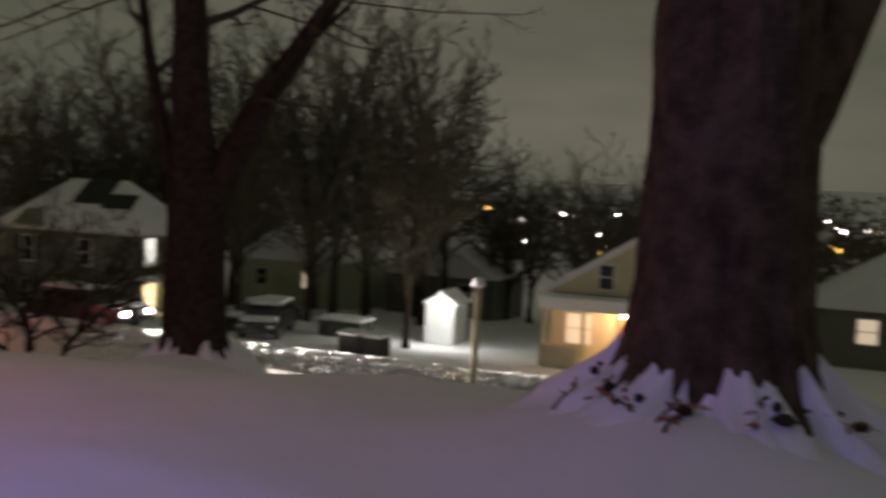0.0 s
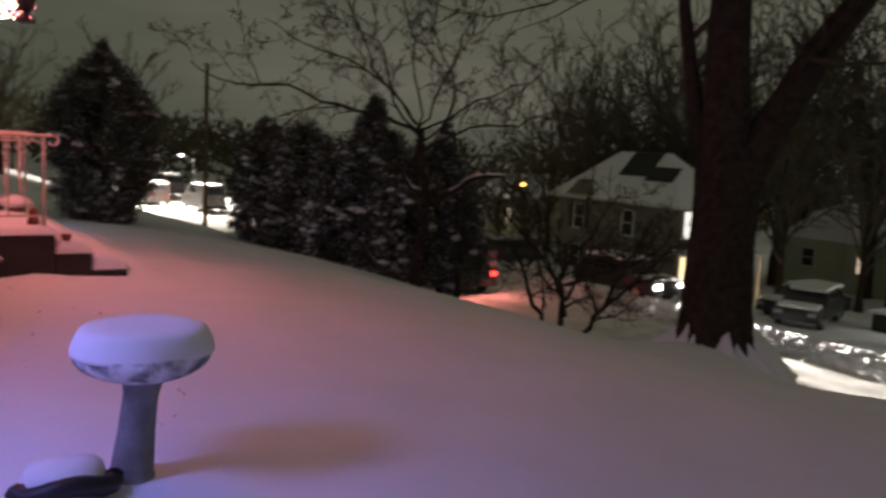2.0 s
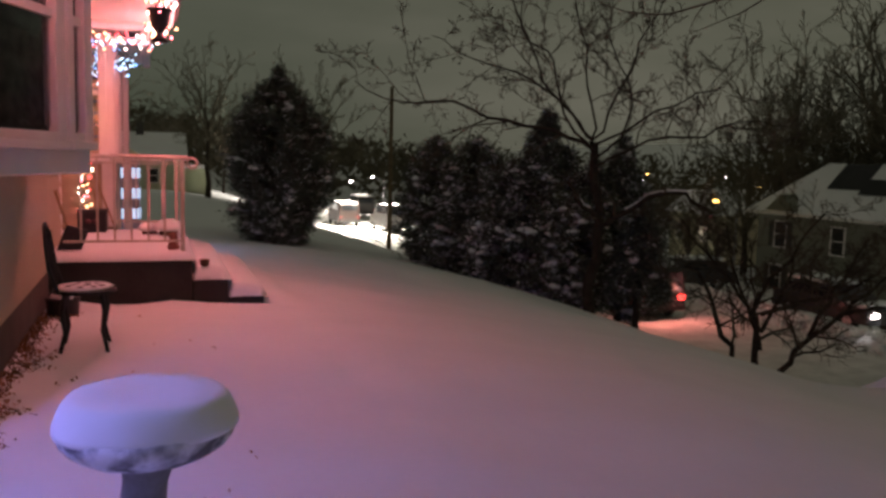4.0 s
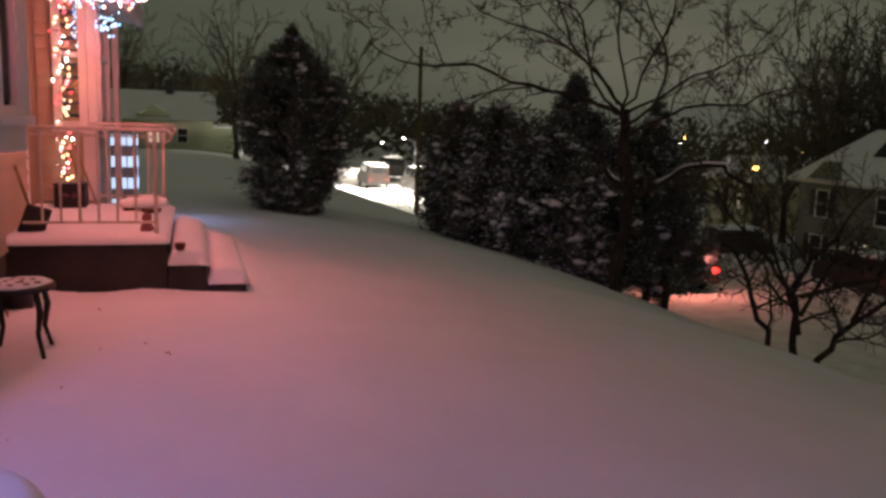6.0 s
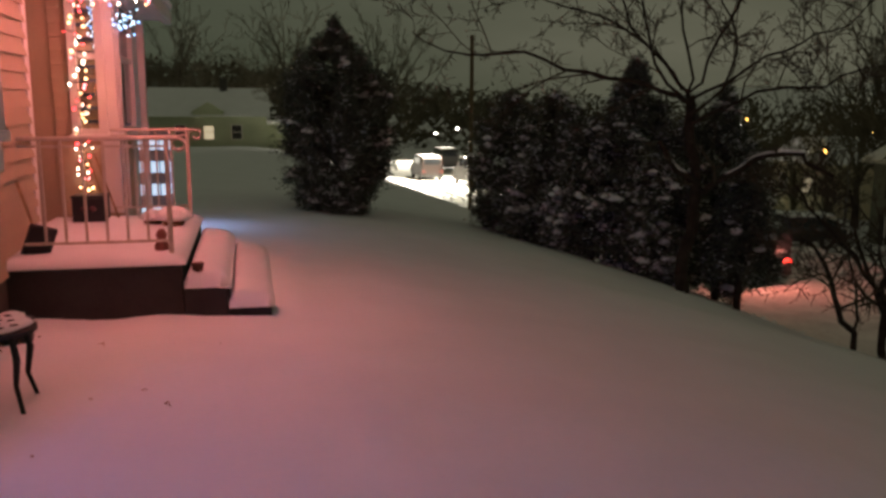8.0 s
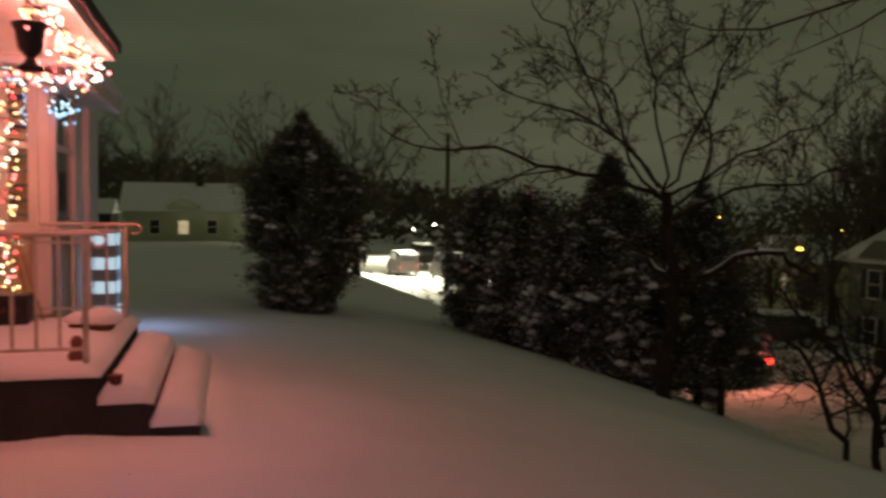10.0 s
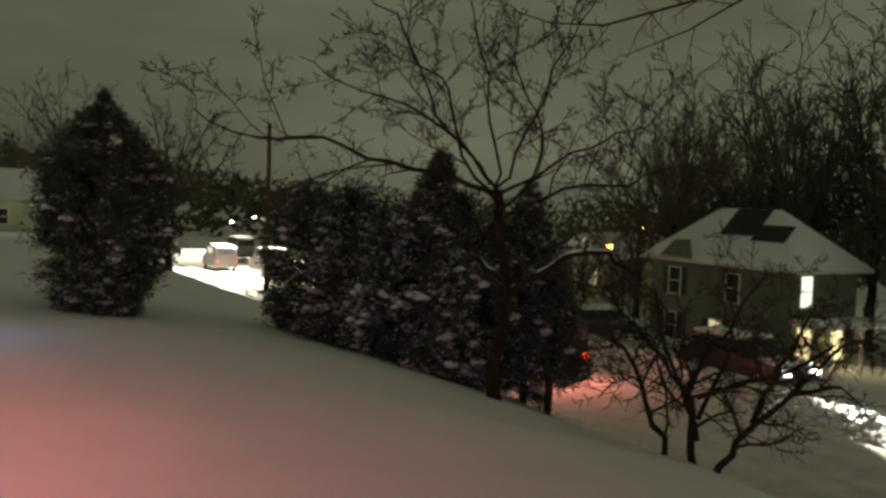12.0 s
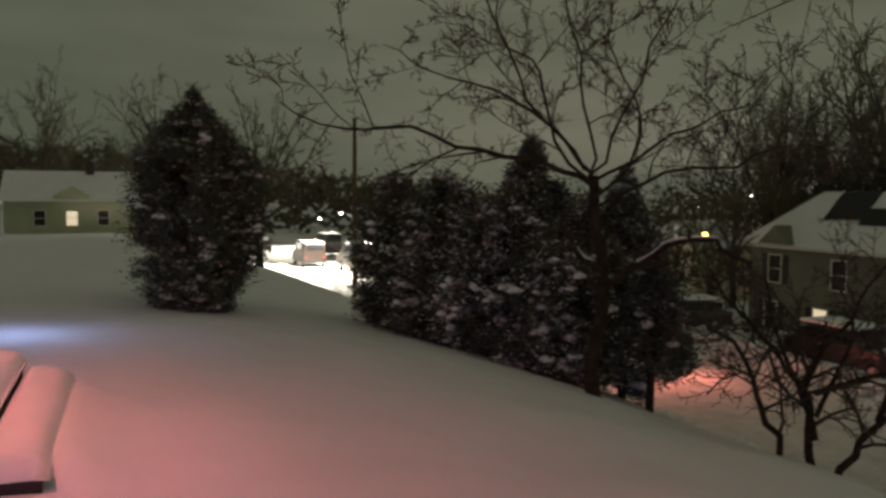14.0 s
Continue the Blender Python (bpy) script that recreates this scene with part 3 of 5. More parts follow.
def sash_window(name, m, width, height, label, upper=None, curtain=True, deep=0.10):
    """A double-hung window: local x along the wall, -y outwards, z up."""
    root = empty(name, m, label, "window", kind="structure")
    fr = bmesh.new()
    t = 0.085
    box(fr, -t, 0, -0.045, deep, -t, height + t, 0.006)
    box(fr, width, width + t, -0.045, deep, -t, height + t, 0.006)
    box(fr, 0.001, width - 0.001, -0.045, deep, height, height + t, 0.006)
    box(fr, 0.001, width - 0.001, -0.040, deep, -t, 0, 0.006)
    part("window_frame", fr, WHITE, root)
    part("window_sill", boxed(-t - 0.02, width + t + 0.02, -0.085, -0.046, -t - 0.03, -t + 0.03, bevel=0.008), WHITE, root)
    part("meeting_rail", boxed(0.001, width - 0.001, -0.025, 0.02, height * 0.5 - 0.03, height * 0.5 + 0.03, bevel=0.005), WHITE, root)
    for z0, z1, y in ((0.03, height * 0.5 - 0.03, 0.0), (height * 0.5 + 0.03, height - 0.02, 0.012)):
        part("pane", boxed(0.012, width - 0.012, y, y + 0.006, z0, z1), GLASS, root)
    # thin sheet close behind the panes, by default painted the dark of a room
    back = 0.020
    part("room_stand_in", boxed(-t + 0.01, width + t - 0.01, back, back + 0.004, -t + 0.01, height + t - 0.01), upper or ROOM_SHADE, root)
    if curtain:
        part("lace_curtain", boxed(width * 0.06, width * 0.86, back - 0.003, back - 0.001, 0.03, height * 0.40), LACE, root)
    return root


# angled bay window beside the downspout
A, B, C = Vector((WX, 6.22, 0)), Vector((0.40, 7.46, 0)), Vector((WX, 8.25, 0))
ang = math.degrees(math.atan2(B.y - A.y, B.x - A.x))
bay = empty("bay_window", pose(0, 0, 0), "white painted angled bay window with dark panes on the siding wall", "bay window", kind="structure")
for nm, z0, z1 in (("skirt", 1.24, 1.42), ("head", 3.02, 3.3)):
    bm = bmesh.new()
    lo = [bm.verts.new((p.x, p.y, z0)) for p in (A, B, C)]
    hi = [bm.verts.new((p.x, p.y, z1)) for p in (A, B, C)]
    bm.faces.new(lo[::-1]), bm.faces.new(hi)
    for i in range(3):
        bm.faces.new((lo[i], lo[(i + 1) % 3], hi[(i + 1) % 3], hi[i]))
    bmesh.ops.bevel(bm, geom=bm.edges[:], offset=0.01, segments=1, affect="EDGES")
    part(nm, bm, WHITE, bay)
L = (B - A).length
ax = pose(A.x, A.y, 0, 0, 0, ang)
for a, b in ((-0.03, 0.006), (0.885, 0.945), (L - 0.05, L)):
    p = part("post", boxed(a, b, -0.03, 0.05, 1.42, 3.02, bevel=0.006), WHITE, bay)
    p.matrix_basis = ax
# added sheet hiding the siding, coloured as the bay's unlit inside
p = part("bay_dark_sheet", boxed(0.0, 1.8, -0.004, 0.0, 1.42, 3.02), ROOM_SHADE, bay)
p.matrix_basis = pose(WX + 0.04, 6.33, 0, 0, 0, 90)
p = part("return_wall", boxed(0, (C - B).length, 0, 0.06, 1.42, 3.02), WHITE, bay)
p.matrix_basis = pose(B.x, B.y, 0, 0, 0, math.degrees(math.atan2(C.y - B.y, C.x - B.x)))
sw = sash_window("window_1", ax @ Matrix.Translation((0.095, 0.0, 1.52)), 0.70, 1.5, "white double-hung window with dark panes and a curtain", deep=0.05)
sw2 = sash_window("window_2", ax @ Matrix.Translation((1.035, 0.0, 1.52)), 0.15, 1.5, "narrow white window pane of the bay", upper=GAUZE, curtain=False, deep=0.05)
# windows of the projecting bay behind the porch
sash_window("window_3", pose(0.06, 11.53, 1.36), 0.17, 1.42, "tall white window lit by coloured bulbs", upper=BLIND, curtain=False, deep=0.018)
sash_window("window_4", pose(0.40, 11.70, 1.36, 0, 0, 90), 0.95, 1.42, "tall dark window on the side of the bay", upper=BLIND, curtain=False, deep=0.018)

# downspout with its elbow and ground pipe
ds = empty("downspout", pose(0, 0, 0), "white square metal downspout on the house corner", "downspout")
part("pipe", boxed(WX + 0.005, WX + 0.085, 5.33, 5.44, 0.24, 3.3, bevel=0.012), WHITE, ds)
part("strap", boxed(WX, WX + 0.092, 5.322, 5.448, 1.9, 1.93), WHITE, ds)
bm = boxed(-0.045, 0.045, -1.15, 0.08, -0.035, 0.05, bevel=0.012)
part("ground_pipe", bm, WHITE, ds).matrix_basis = pose(WX + 0.02, 5.36, 0.20, 6, 0, -2)

# dark lattice with blue bulbs before the side wall
lat = empty("lattice_screen", pose(0, 0, 0), "dark wooden lattice hung with blue bulbs beside the house corner", "lattice")
for k in range(22):
    x = -2.5 + 0.105 * k
    part("slat", boxed(x, x + 0.05, 5.16, 5.18, 0.05, 2.6), LATTICE_WALL, lat)
for k in range(20):
    z = 0.1 + 0.125 * k
    part("slat", boxed(-2.52, WX - 0.06, 5.135, 5.155, z, z + 0.05), LATTICE_WALL, lat)

# porch slab, steps and the snow that lies on them
tagged(part("porch_slab", boxed(-0.6, 1.16, 9.0, 11.57, -0.4, 0.40, bevel=0.012), CONCRETE), "dark concrete porch slab", "porch", kind="structure")
for nm, x0, x1, z1 in (("porch_step", 1.163, 1.49, 0.215), ("porch_step", 1.493, 1.82, 0.045)):
    tagged(part(nm, boxed(x0, x1, 9.0, 11.4, -0.4, z1, bevel=0.012), CONCRETE), "dark concrete porch step under snow", "step", group="porch steps", kind="structure")


def snow_slab(name, x0, x1, y0, y1, z0, h, label, seed, lip=0.03, slope=0.0):
    nx, ny = 18, 40
    bm = bmesh.new()
    grid = []
    for j in range(ny + 1):
        row = []
        for i in range(nx + 1):
            u, v = i / nx, j / ny
            x, y = x0 + (x1 - x0) * u, y0 + (y1 - y0) * v
            e = min(u * (x1 - x0), (1 - u) * (x1 - x0), v * (y1 - y0), (1 - v) * (y1 - y0))
            top = h * (1 - math.exp(-((e / 0.035) ** 0.9 + 0.35))) + slope * u
            z = z0 + top + 0.012 * noise.noise(Vector((x * 4, y * 4, seed)))
            row.append(bm.verts.new((x, y, z)))
        grid.append(row)
    for j in range(ny):
        for i in range(nx):
            bm.faces.new((grid[j][i], grid[j][i + 1], grid[j + 1][i + 1], grid[j + 1][i]))
    rim = [grid[0][i] for i in range(nx + 1)] + [grid[j][nx] for j in range(1, ny + 1)] + [grid[ny][i] for i in range(nx - 1, -1, -1)] + [grid[j][0] for j in range(ny - 1, 0, -1)]
    low = [bm.verts.new((v.co.x, v.co.y, z0 + 0.003)) for v in rim]
    for k in range(len(rim)):
        k2 = (k + 1) % len(rim)
        bm.faces.new((rim[k2], rim[k], low[k], low[k2]))
    return tagged(part(name, bm, SNOW, smooth=True), label, "snow", kind="stuff")


snow_slab("porch_snow", -0.3, 1.19, 8.99, 11.56, 0.40, 0.085, "layer of snow on the porch slab", 1)
snow_slab("step_snow", 1.17, 1.52, 8.985, 11.42, 0.215, 0.165, "rounded snow on the porch step", 2, slope=-0.06)
snow_slab("step_snow", 1.495, 1.86, 8.985, 11.44, 0.045, 0.165, "rounded snow on the lowest porch step", 3, slope=-0.06)

# porch roof with its soffit and fascia
roof = empty("porch_roof", pose(0, 0, 0), "porch roof with a pale pink-lit soffit hung with coloured bulbs", "roof", kind="structure")
part("soffit", boxed(-0.6, 1.0, 8.3, 11.0, 2.83, 2.87), SOFFIT, roof)
part("fascia", boxed(1.0, 1.05, 8.25, 11.05, 2.80, 2.94, bevel=0.006), SOFFIT, roof)
part("end_fascia", boxed(-0.6, 1.0, 11.0, 11.05, 2.80, 2.94, bevel=0.006), SOFFIT, roof)
part("near_fascia", boxed(-0.08, 1.0, 8.25, 8.3, 2.80, 2.94, bevel=0.006), WHITE, roof)
part("gutter", boxed(1.053, 1.10, 8.25, 11.05, 2.86, 2.97, bevel=0.02), SHUTTER, roof, "dark gutter along the eave")
part("roof_snow", boxed(-0.6, 1.0, 8.27, 11.0, 2.945, 3.03, bevel=0.035), SNOW, roof, "snow on the roof")
eave = empty("bay_eave", pose(0, 0, 0), "white eave and gutter over the bay", "roof", kind="structure")
part("soffit", boxed(0.0, 0.70, 11.06, 13.6, 2.62, 2.66), WHITE, eave)
part("gutter", boxed(0.703, 0.80, 11.06, 13.65, 2.58, 2.74, bevel=0.02), WHITE, eave)
part("roof_snow", boxed(0.0, 0.82, 11.12, 13.66, 2.745, 2.86, bevel=0.05), SNOW, eave, "thick snow on the roof")
eave = empty("house_eave", pose(0, 0, 0), "white eave of the house over the bay window", "roof", kind="structure")
part("soffit", boxed(-0.4, 0.75, 4.9, 8.2, 3.36, 3.40), SOFFIT, eave)
part("fascia", boxed(0.75, 0.79, 4.85, 8.2, 3.32, 3.52, bevel=0.006), WHITE, eave)
part("roof_snow", boxed(-0.4, 0.84, 4.8, 8.2, 3.525, 3.68, bevel=0.05), SNOW, eave, "thick snow on the roof")
bm = boxed(0.44, 0.52, 13.06, 13.14, -0.1, 2.58, bevel=0.012)
tagged(part("bay_downspout", bm, WHITE), "pale downspout at the end of the bay", "downspout")

# porch railing: near side, and the far side
def railing(m, xs, label):
    root = empty("porch_railing", m, label, "railing", "porch railings")
    end = xs[-1]
    part("top_rail", boxed(xs[0] - 0.15, end + 0.09, -0.02, 0.02, 1.335, 1.365, bevel=0.008), RAIL, root)
    part("upper_rail", boxed(xs[0] - 0.15, end, -0.01, 0.01, 1.285, 1.302), RAIL, root)
    part("lower_rail", boxed(xs[0] - 0.15, end, -0.01, 0.01, 0.565, 0.585), RAIL, root)
    bal = bpy.data.meshes.new("baluster")
    bm = boxed(-0.009, 0.009, -0.009, 0.009, 0.57, 1.336)
    bm.to_mesh(bal)
    bm.free()
    for x in xs[:-1]:
        ob = link("baluster", bal, RAIL, root)
        ob.matrix_basis = pose(x, 0, 0)
    part("newel_post", boxed(end - 0.018, end + 0.018, -0.018, 0.018, 0.40, 1.336, bevel=0.004), RAIL, root)
    scroll = [(Vector((end + 0.09 + 0.045 * math.sin(a), 0, 1.305 + 0.045 * math.cos(a))), 0.014) for a in [0.3 * i for i in range(16)]]
    link("scroll", tubes_mesh("scroll", [scroll], 6), RAIL, root, "curled end of the rail")
    return root


railing(pose(0, 9.12, 0), [0.2, 0.34, 0.485, 0.63, 0.775, 0.92, 1.08], "thin pale metal railing with curled end beside the porch steps")
railing(pose(0, 11.35, 0), [0.5, 0.63, 0.775, 0.92, 1.08], "thin pale metal railing at the far side of the porch")

# coloured light strings
bm = bmesh.new()
bmesh.ops.create_icosphere(bm, subdivisions=1, radius=0.0125)
bulb_sets = []
for m in BULBS:
    me = bpy.data.meshes.new("bulb")
    bm.to_mesh(me)
    me.materials.append(m)
    bulb_sets.append(me)
bm.free()


def light_string(spots, palette, label, seed, size=(0.7, 1.3)):
    rng = random.Random(seed)
    root = empty("light_string", pose(0, 0, 0), label, "string lights", "light strings")
    link("wire", tubes_mesh("wire", [[(Vector(p) + Vector((0, 0, 0.02)), 0.004) for p in spots]], 4), BLACK, root)
    for p in spots:
        s = rng.uniform(*size)
        ob = new("bulb", bulb_sets[rng.choice(palette)])
        ob.parent = root
        ob.matrix_basis = Matrix.LocRotScale(Vector(p), None, (s, s, s * 1.2))
    return root


rng = random.Random(11)
spots = []
for i in range(80):
    z = 2.68 - 2.02 * i / 80
    a = i * 1.9
    spots.append((0.06 + 0.07 * math.cos(a) + rng.gauss(0, 0.018), 11.50 + 0.035 * math.sin(a), z + rng.gauss(0, 0.012)))
light_string(spots, [0, 0, 0, 3, 3, 1, 2], "garland of warm white and red bulbs hanging down the wall", 3)
spots = []
for i in range(110):
    y = 8.4 + 2.55 * i / 110
    spots.append((0.90 + rng.gauss(0, 0.06), y, 2.74 + rng.gauss(0, 0.055) - 0.07 * abs(math.sin(i * 0.33))))
light_string(spots, [0, 0, 3, 3, 1, 1], "dense string of pink and white bulbs along the porch eave", 4)
spots = [(0.95 - 0.85 * i / 70, 10.98 + rng.gauss(0, 0.02), 2.70 + rng.gauss(0, 0.04) - 0.12 * abs(math.sin(i * 0.4))) for i in range(70)]
light_string(spots, [0, 3, 1, 2, 4, 5], "swagged string of mixed coloured bulbs at the porch end", 5)
spots = [(0.50 + rng.gauss(0, 0.06), 11.62 + rng.gauss(0, 0.25), 2.42 + rng.gauss(0, 0.06)) for i in range(36)]
light_string(spots, [5, 5, 4], "cluster of icy blue bulbs under the bay eave", 6, (0.5, 0.9))
spots = [(0.22 + rng.gauss(0, 0.02), 11.53, 2.64 - 0.5 * i / 24) for i in range(24)]
light_string(spots, [5, 4], "short icy blue string beside the window", 7, (0.45, 0.8))
spots = [(0.68 + rng.gauss(0, 0.02), 5.0 + 3.1 * i / 60, 3.27 + rng.gauss(0, 0.02)) for i in range(60)]
light_string(spots, [0, 1, 1, 3], "string of pink and white bulbs along the house eave", 9)
spots = [(WX - 0.12 - 0.035 * i + rng.gauss(0, 0.03), 5.12, 0.4 + 2.0 * ((i * 0.37) % 1)) for i in range(60)]
light_string(spots, [4, 4, 5], "blue bulbs strung over the lattice", 10, (0.5, 0.9))
spots = [(-2.5, -3 + 0.12 * i, 2.1 + 0.15 * math.sin(i * 0.8)) for i in range(66)]
light_string(spots, [4], "blue light string on the wing of the house", 8)

# things on the porch
pl = empty("hanging_planter", pose(0.89, 8.56, 2.47) @ Matrix.Scale(0.82, 4), "dark hanging urn planter under the porch roof", "planter")
part("bowl", turned([(0.035, -0.075), (0.05, -0.06), (0.085, -0.02), (0.098, 0.06), (0.108, 0.12), (0.125, 0.14), (0.125, 0.165), (0.10, 0.17)], 24), BLACK, pl, "", True)
part("foot", turned([(0.075, -0.175), (0.088, -0.165), (0.085, -0.14), (0.05, -0.115), (0.036, -0.078)], 24), BLACK, pl, "", True)
link("hanger", tubes_mesh("hanger", [[(Vector((0.12 * math.cos(a), 0.12 * math.sin(a), 0.165)), 0.004), (Vector((0, 0, 0.39)), 0.004)] for a in (0.4, 2.5, 4.6)], 4), BLACK, pl)
bx = empty("black_crate", pose(0.17, 11.12, 0.47), "black square crate with a bow on the snowy porch", "crate")
part("body", boxed(-0.15, 0.15, -0.14, 0.14, 0, 0.24, bevel=0.012), BLACK, bx)
part("lid", boxed(-0.16, 0.16, -0.15, 0.15, 0.241, 0.265, bevel=0.008), BLACK, bx)
bow = mat("dull_bow", (0.12, 0.05, 0.06), 0.7)
for s in (-1, 1):
    part("bow_loop", turned([(0.005, 0), (0.03, 0.03), (0.025, 0.06), (0.004, 0.075)], 10), bow, bx).matrix_basis = pose(0, -0.155, 0.14, 0, s * 90, 0)
st = empty("leaning_stakes", pose(0, 0, 0), "thin wooden stakes leaning behind the crate", "stake")
for a, b in (((0.16, 11.45, 1.15), (0.42, 11.15, 0.47)), ((0.12, 11.48, 1.05), (0.30, 11.30, 0.47))):
    link("stake", tubes_mesh("stake", [[(Vector(a), 0.012), (Vector(b), 0.012)]], 5), WOOD, st)
tw = empty("lit_tower", pose(0.42, 14.6, -0.08), "tall grey ornament with rows of lit icy windows", "light ornament")
part("body", boxed(-0.20, 0.20, -0.15, 0.15, 0.0, 1.34, bevel=0.01), TOWER_GREY, tw)
for k in range(4):
    z = 0.14 + 0.31 * k
    for a, b in ((-0.19, -0.08), (-0.06, 0.06), (0.08, 0.19)):
        part("lit_panel", boxed(a, b, -0.162, -0.151, z, z + 0.15), ICE_PANEL, tw)
    part("side_panel", boxed(0.201, 0.212, -0.12, 0.12, z, z + 0.15), ICE_PANEL, tw)
for i, (x, y, s) in enumerate(((0.98, 10.6, 1.0), (0.78, 10.75, 0.75))):
    o = empty("snowy_ornament", pose(x, y, 0.475, 0, 0, 30 * i), "low dark garden ornament capped with snow on the porch", "ornament")
    part("base", turned([(0.09 * s, 0), (0.11 * s, 0.03), (0.09 * s, 0.07 * s), (0.04 * s, 0.10 * s)], 14, 0.12, i), mat("brown_clay", (0.22, 0.10, 0.06), 0.8), o)
    part("snow_cap", turned([(0.12 * s, 0.06 * s), (0.17 * s, 0.09 * s), (0.13 * s, 0.15 * s), (0.05 * s, 0.19 * s)], 14, 0.08, i + 3), SNOW_CLUMP, o, "", True)
o = empty("small_figurine", pose(1.0, 9.25, 0.475), "small dull red figurine beside the railing post", "figurine")
part("body", turned([(0.05, 0), (0.06, 0.03), (0.035, 0.09), (0.045, 0.13), (0.02, 0.17)], 12, 0.05), mat("dull_red_clay", (0.28, 0.11, 0.09), 0.8), o, "", True)
o = empty("clay_pot", pose(1.27, 9.07, 0.33), "small brown clay pot sunk in the step snow", "pot")
part("body", turned([(0.025, 0), (0.04, 0.02), (0.045, 0.06), (0.05, 0.07), (0.03, 0.072)], 12), mat("pot_clay", (0.16, 0.06, 0.04), 0.8), o)
sh = empty("snow_shovel", pose(0, 0, 0), "dark shovel leaning on the siding by the porch", "shovel")
link("shaft", tubes_mesh("shaft", [[(Vector((WX + 0.05, 9.35, 1.02)), 0.014), (Vector((0.12, 9.25, 0.56)), 0.014)]], 6), WOOD, sh)
part("blade", boxed(-0.10, 0.10, -0.02, 0.02, -0.16, 0.10, bevel=0.015), BLACK, sh).matrix_basis = pose(0.13, 9.25, 0.60, 12, 18, 20)

# wrought iron chair by the wall
ch = empty("iron_chair", pose(0.37, 7.12, 0.02), "dark cast-iron bistro chair with a snowy openwork seat", "chair")
seat = bmesh.new()
bmesh.ops.create_circle(seat, cap_ends=True, radius=0.205, segments=28)
r = bmesh.ops.extrude_face_region(seat, geom=seat.faces[:])
bmesh.ops.translate(seat, verts=[v for v in r["geom"] if isinstance(v, bmesh.types.BMVert)], vec=(0, 0, 0.022))
part("seat", seat, IRON, ch).matrix_basis = pose(0, 0, 0.42)
rng = random.Random(4)
part("seat_snow", turned([(0.17, 0.0), (0.185, 0.008), (0.16, 0.022), (0.06, 0.028)], 24, 0.06, 2), SNOW_CLUMP, ch, "thin snow on the seat", True).matrix_basis = pose(0, 0, 0.443)
for i in range(14):
    a, q = rng.uniform(0, 6.28), rng.uniform(0.03, 0.16)
    part("openwork", turned([(0.012, 0), (0.02, 0.004), (0.006, 0.008)], 8, 0.2, i), IRON, ch).matrix_basis = pose(q * math.cos(a), q * math.sin(a), 0.466)
for a in (45, 135, 225, 315):
    c, s = math.cos(radians(a)), math.sin(radians(a))
    leg = [(Vector((0.16 * c, 0.16 * s, 0.42)), 0.020), (Vector((0.19 * c, 0.19 * s, 0.30)), 0.021), (Vector((0.165 * c, 0.165 * s, 0.16)), 0.016), (Vector((0.21 * c, 0.21 * s, 0.02)), 0.014), (Vector((0.225 * c, 0.225 * s, -0.02)), 0.020)]
    link("leg", tubes_mesh("leg", [leg], 8), IRON, ch, "", True)
back = [[(Vector((-0.15, 0.15 * s, 0.43)), 0.017), (Vector((-0.20, 0.18 * s, 0.60)), 0.015), (Vector((-0.22, 0.15 * s, 0.76)), 0.015), (Vector((-0.235, 0.06 * s, 0.86)), 0.016), (Vector((-0.235, 0.0, 0.885)), 0.016)] for s in (-1, 1)]
link("backrest", tubes_mesh("backrest", back, 8), IRON, ch, "", True)
scrolls = []
for k in range(5):
    y = -0.11 + 0.055 * k
    scrolls.append([(Vector((-0.17 - 0.05 * t, y + 0.02 * math.sin(t * 9 + k), 0.45 + 0.38 * t)), 0.009) for t in [i / 9 for i in range(10)]])
link("back_scrollwork", tubes_mesh("back_scrollwork", scrolls, 6), IRON, ch)

# low dark planter with snow against the slab
o = empty("snowy_planter", pose(0.10, 8.45, 0.0) @ Matrix.Scale(0.62, 4), "dark low planter heaped with patchy snow by the porch", "planter")
part("tub", turned([(0.16, 0), (0.20, 0.05), (0.21, 0.26), (0.23, 0.28), (0.18, 0.29)], 18), BLACK, o, "", True)
part("snow_cap", turned([(0.17, 0.26), (0.15, 0.33), (0.06, 0.37)], 16, 0.14, 5), SNOW_CLUMP, o, "", True)

# bird bath and the black edging at its foot
bb = empty("bird_bath", pose(0.80, 3.67, 0.02, 0, 0, 0), "grey stone bird bath heaped with a thick cap of snow", "bird bath")
part("pedestal", turned([(0.115, -0.05), (0.10, 0.02), (0.082, 0.08), (0.070, 0.25), (0.066, 0.38), (0.078, 0.44), (0.10, 0.47)], 28, 0.012, 1), STONE, bb, "", True).matrix_basis = pose(-0.05, 0, 0, 0, 6, 0)
part("bowl", turned([(0.085, 0.452), (0.15, 0.462), (0.205, 0.482), (0.240, 0.506), (0.258, 0.530), (0.266, 0.556), (0.262, 0.572), (0.25, 0.58)], 44, 0.008, 2), SNOWY_STONE, bb, "stone rim plastered with snow", True)
part("snow_cap", turned([(0.252, 0.556), (0.267, 0.562), (0.266, 0.580), (0.258, 0.605), (0.248, 0.626), (0.238, 0.645), (0.224, 0.658), (0.204, 0.664), (0.17, 0.663), (0.13, 0.668), (0.10, 0.661), (0.07, 0.664), (0.04, 0.659), (0.015, 0.660)], 56, 0.018, 3), SNOW, bb, "", True)
o = empty("garden_edging", pose(0.50, 3.58, 0.05), "bent black plastic edging half buried in snow", "garden edging")
arc = [(Vector((0.17 * math.cos(a), 0.13 * math.sin(a), 0.085 + 0.02 * math.sin(3 * a))), 0.038) for a in [3.3 + 0.22 * i for i in range(14)]]
link("band", tubes_mesh("band", [arc], 8), BLACK, o, "", True)
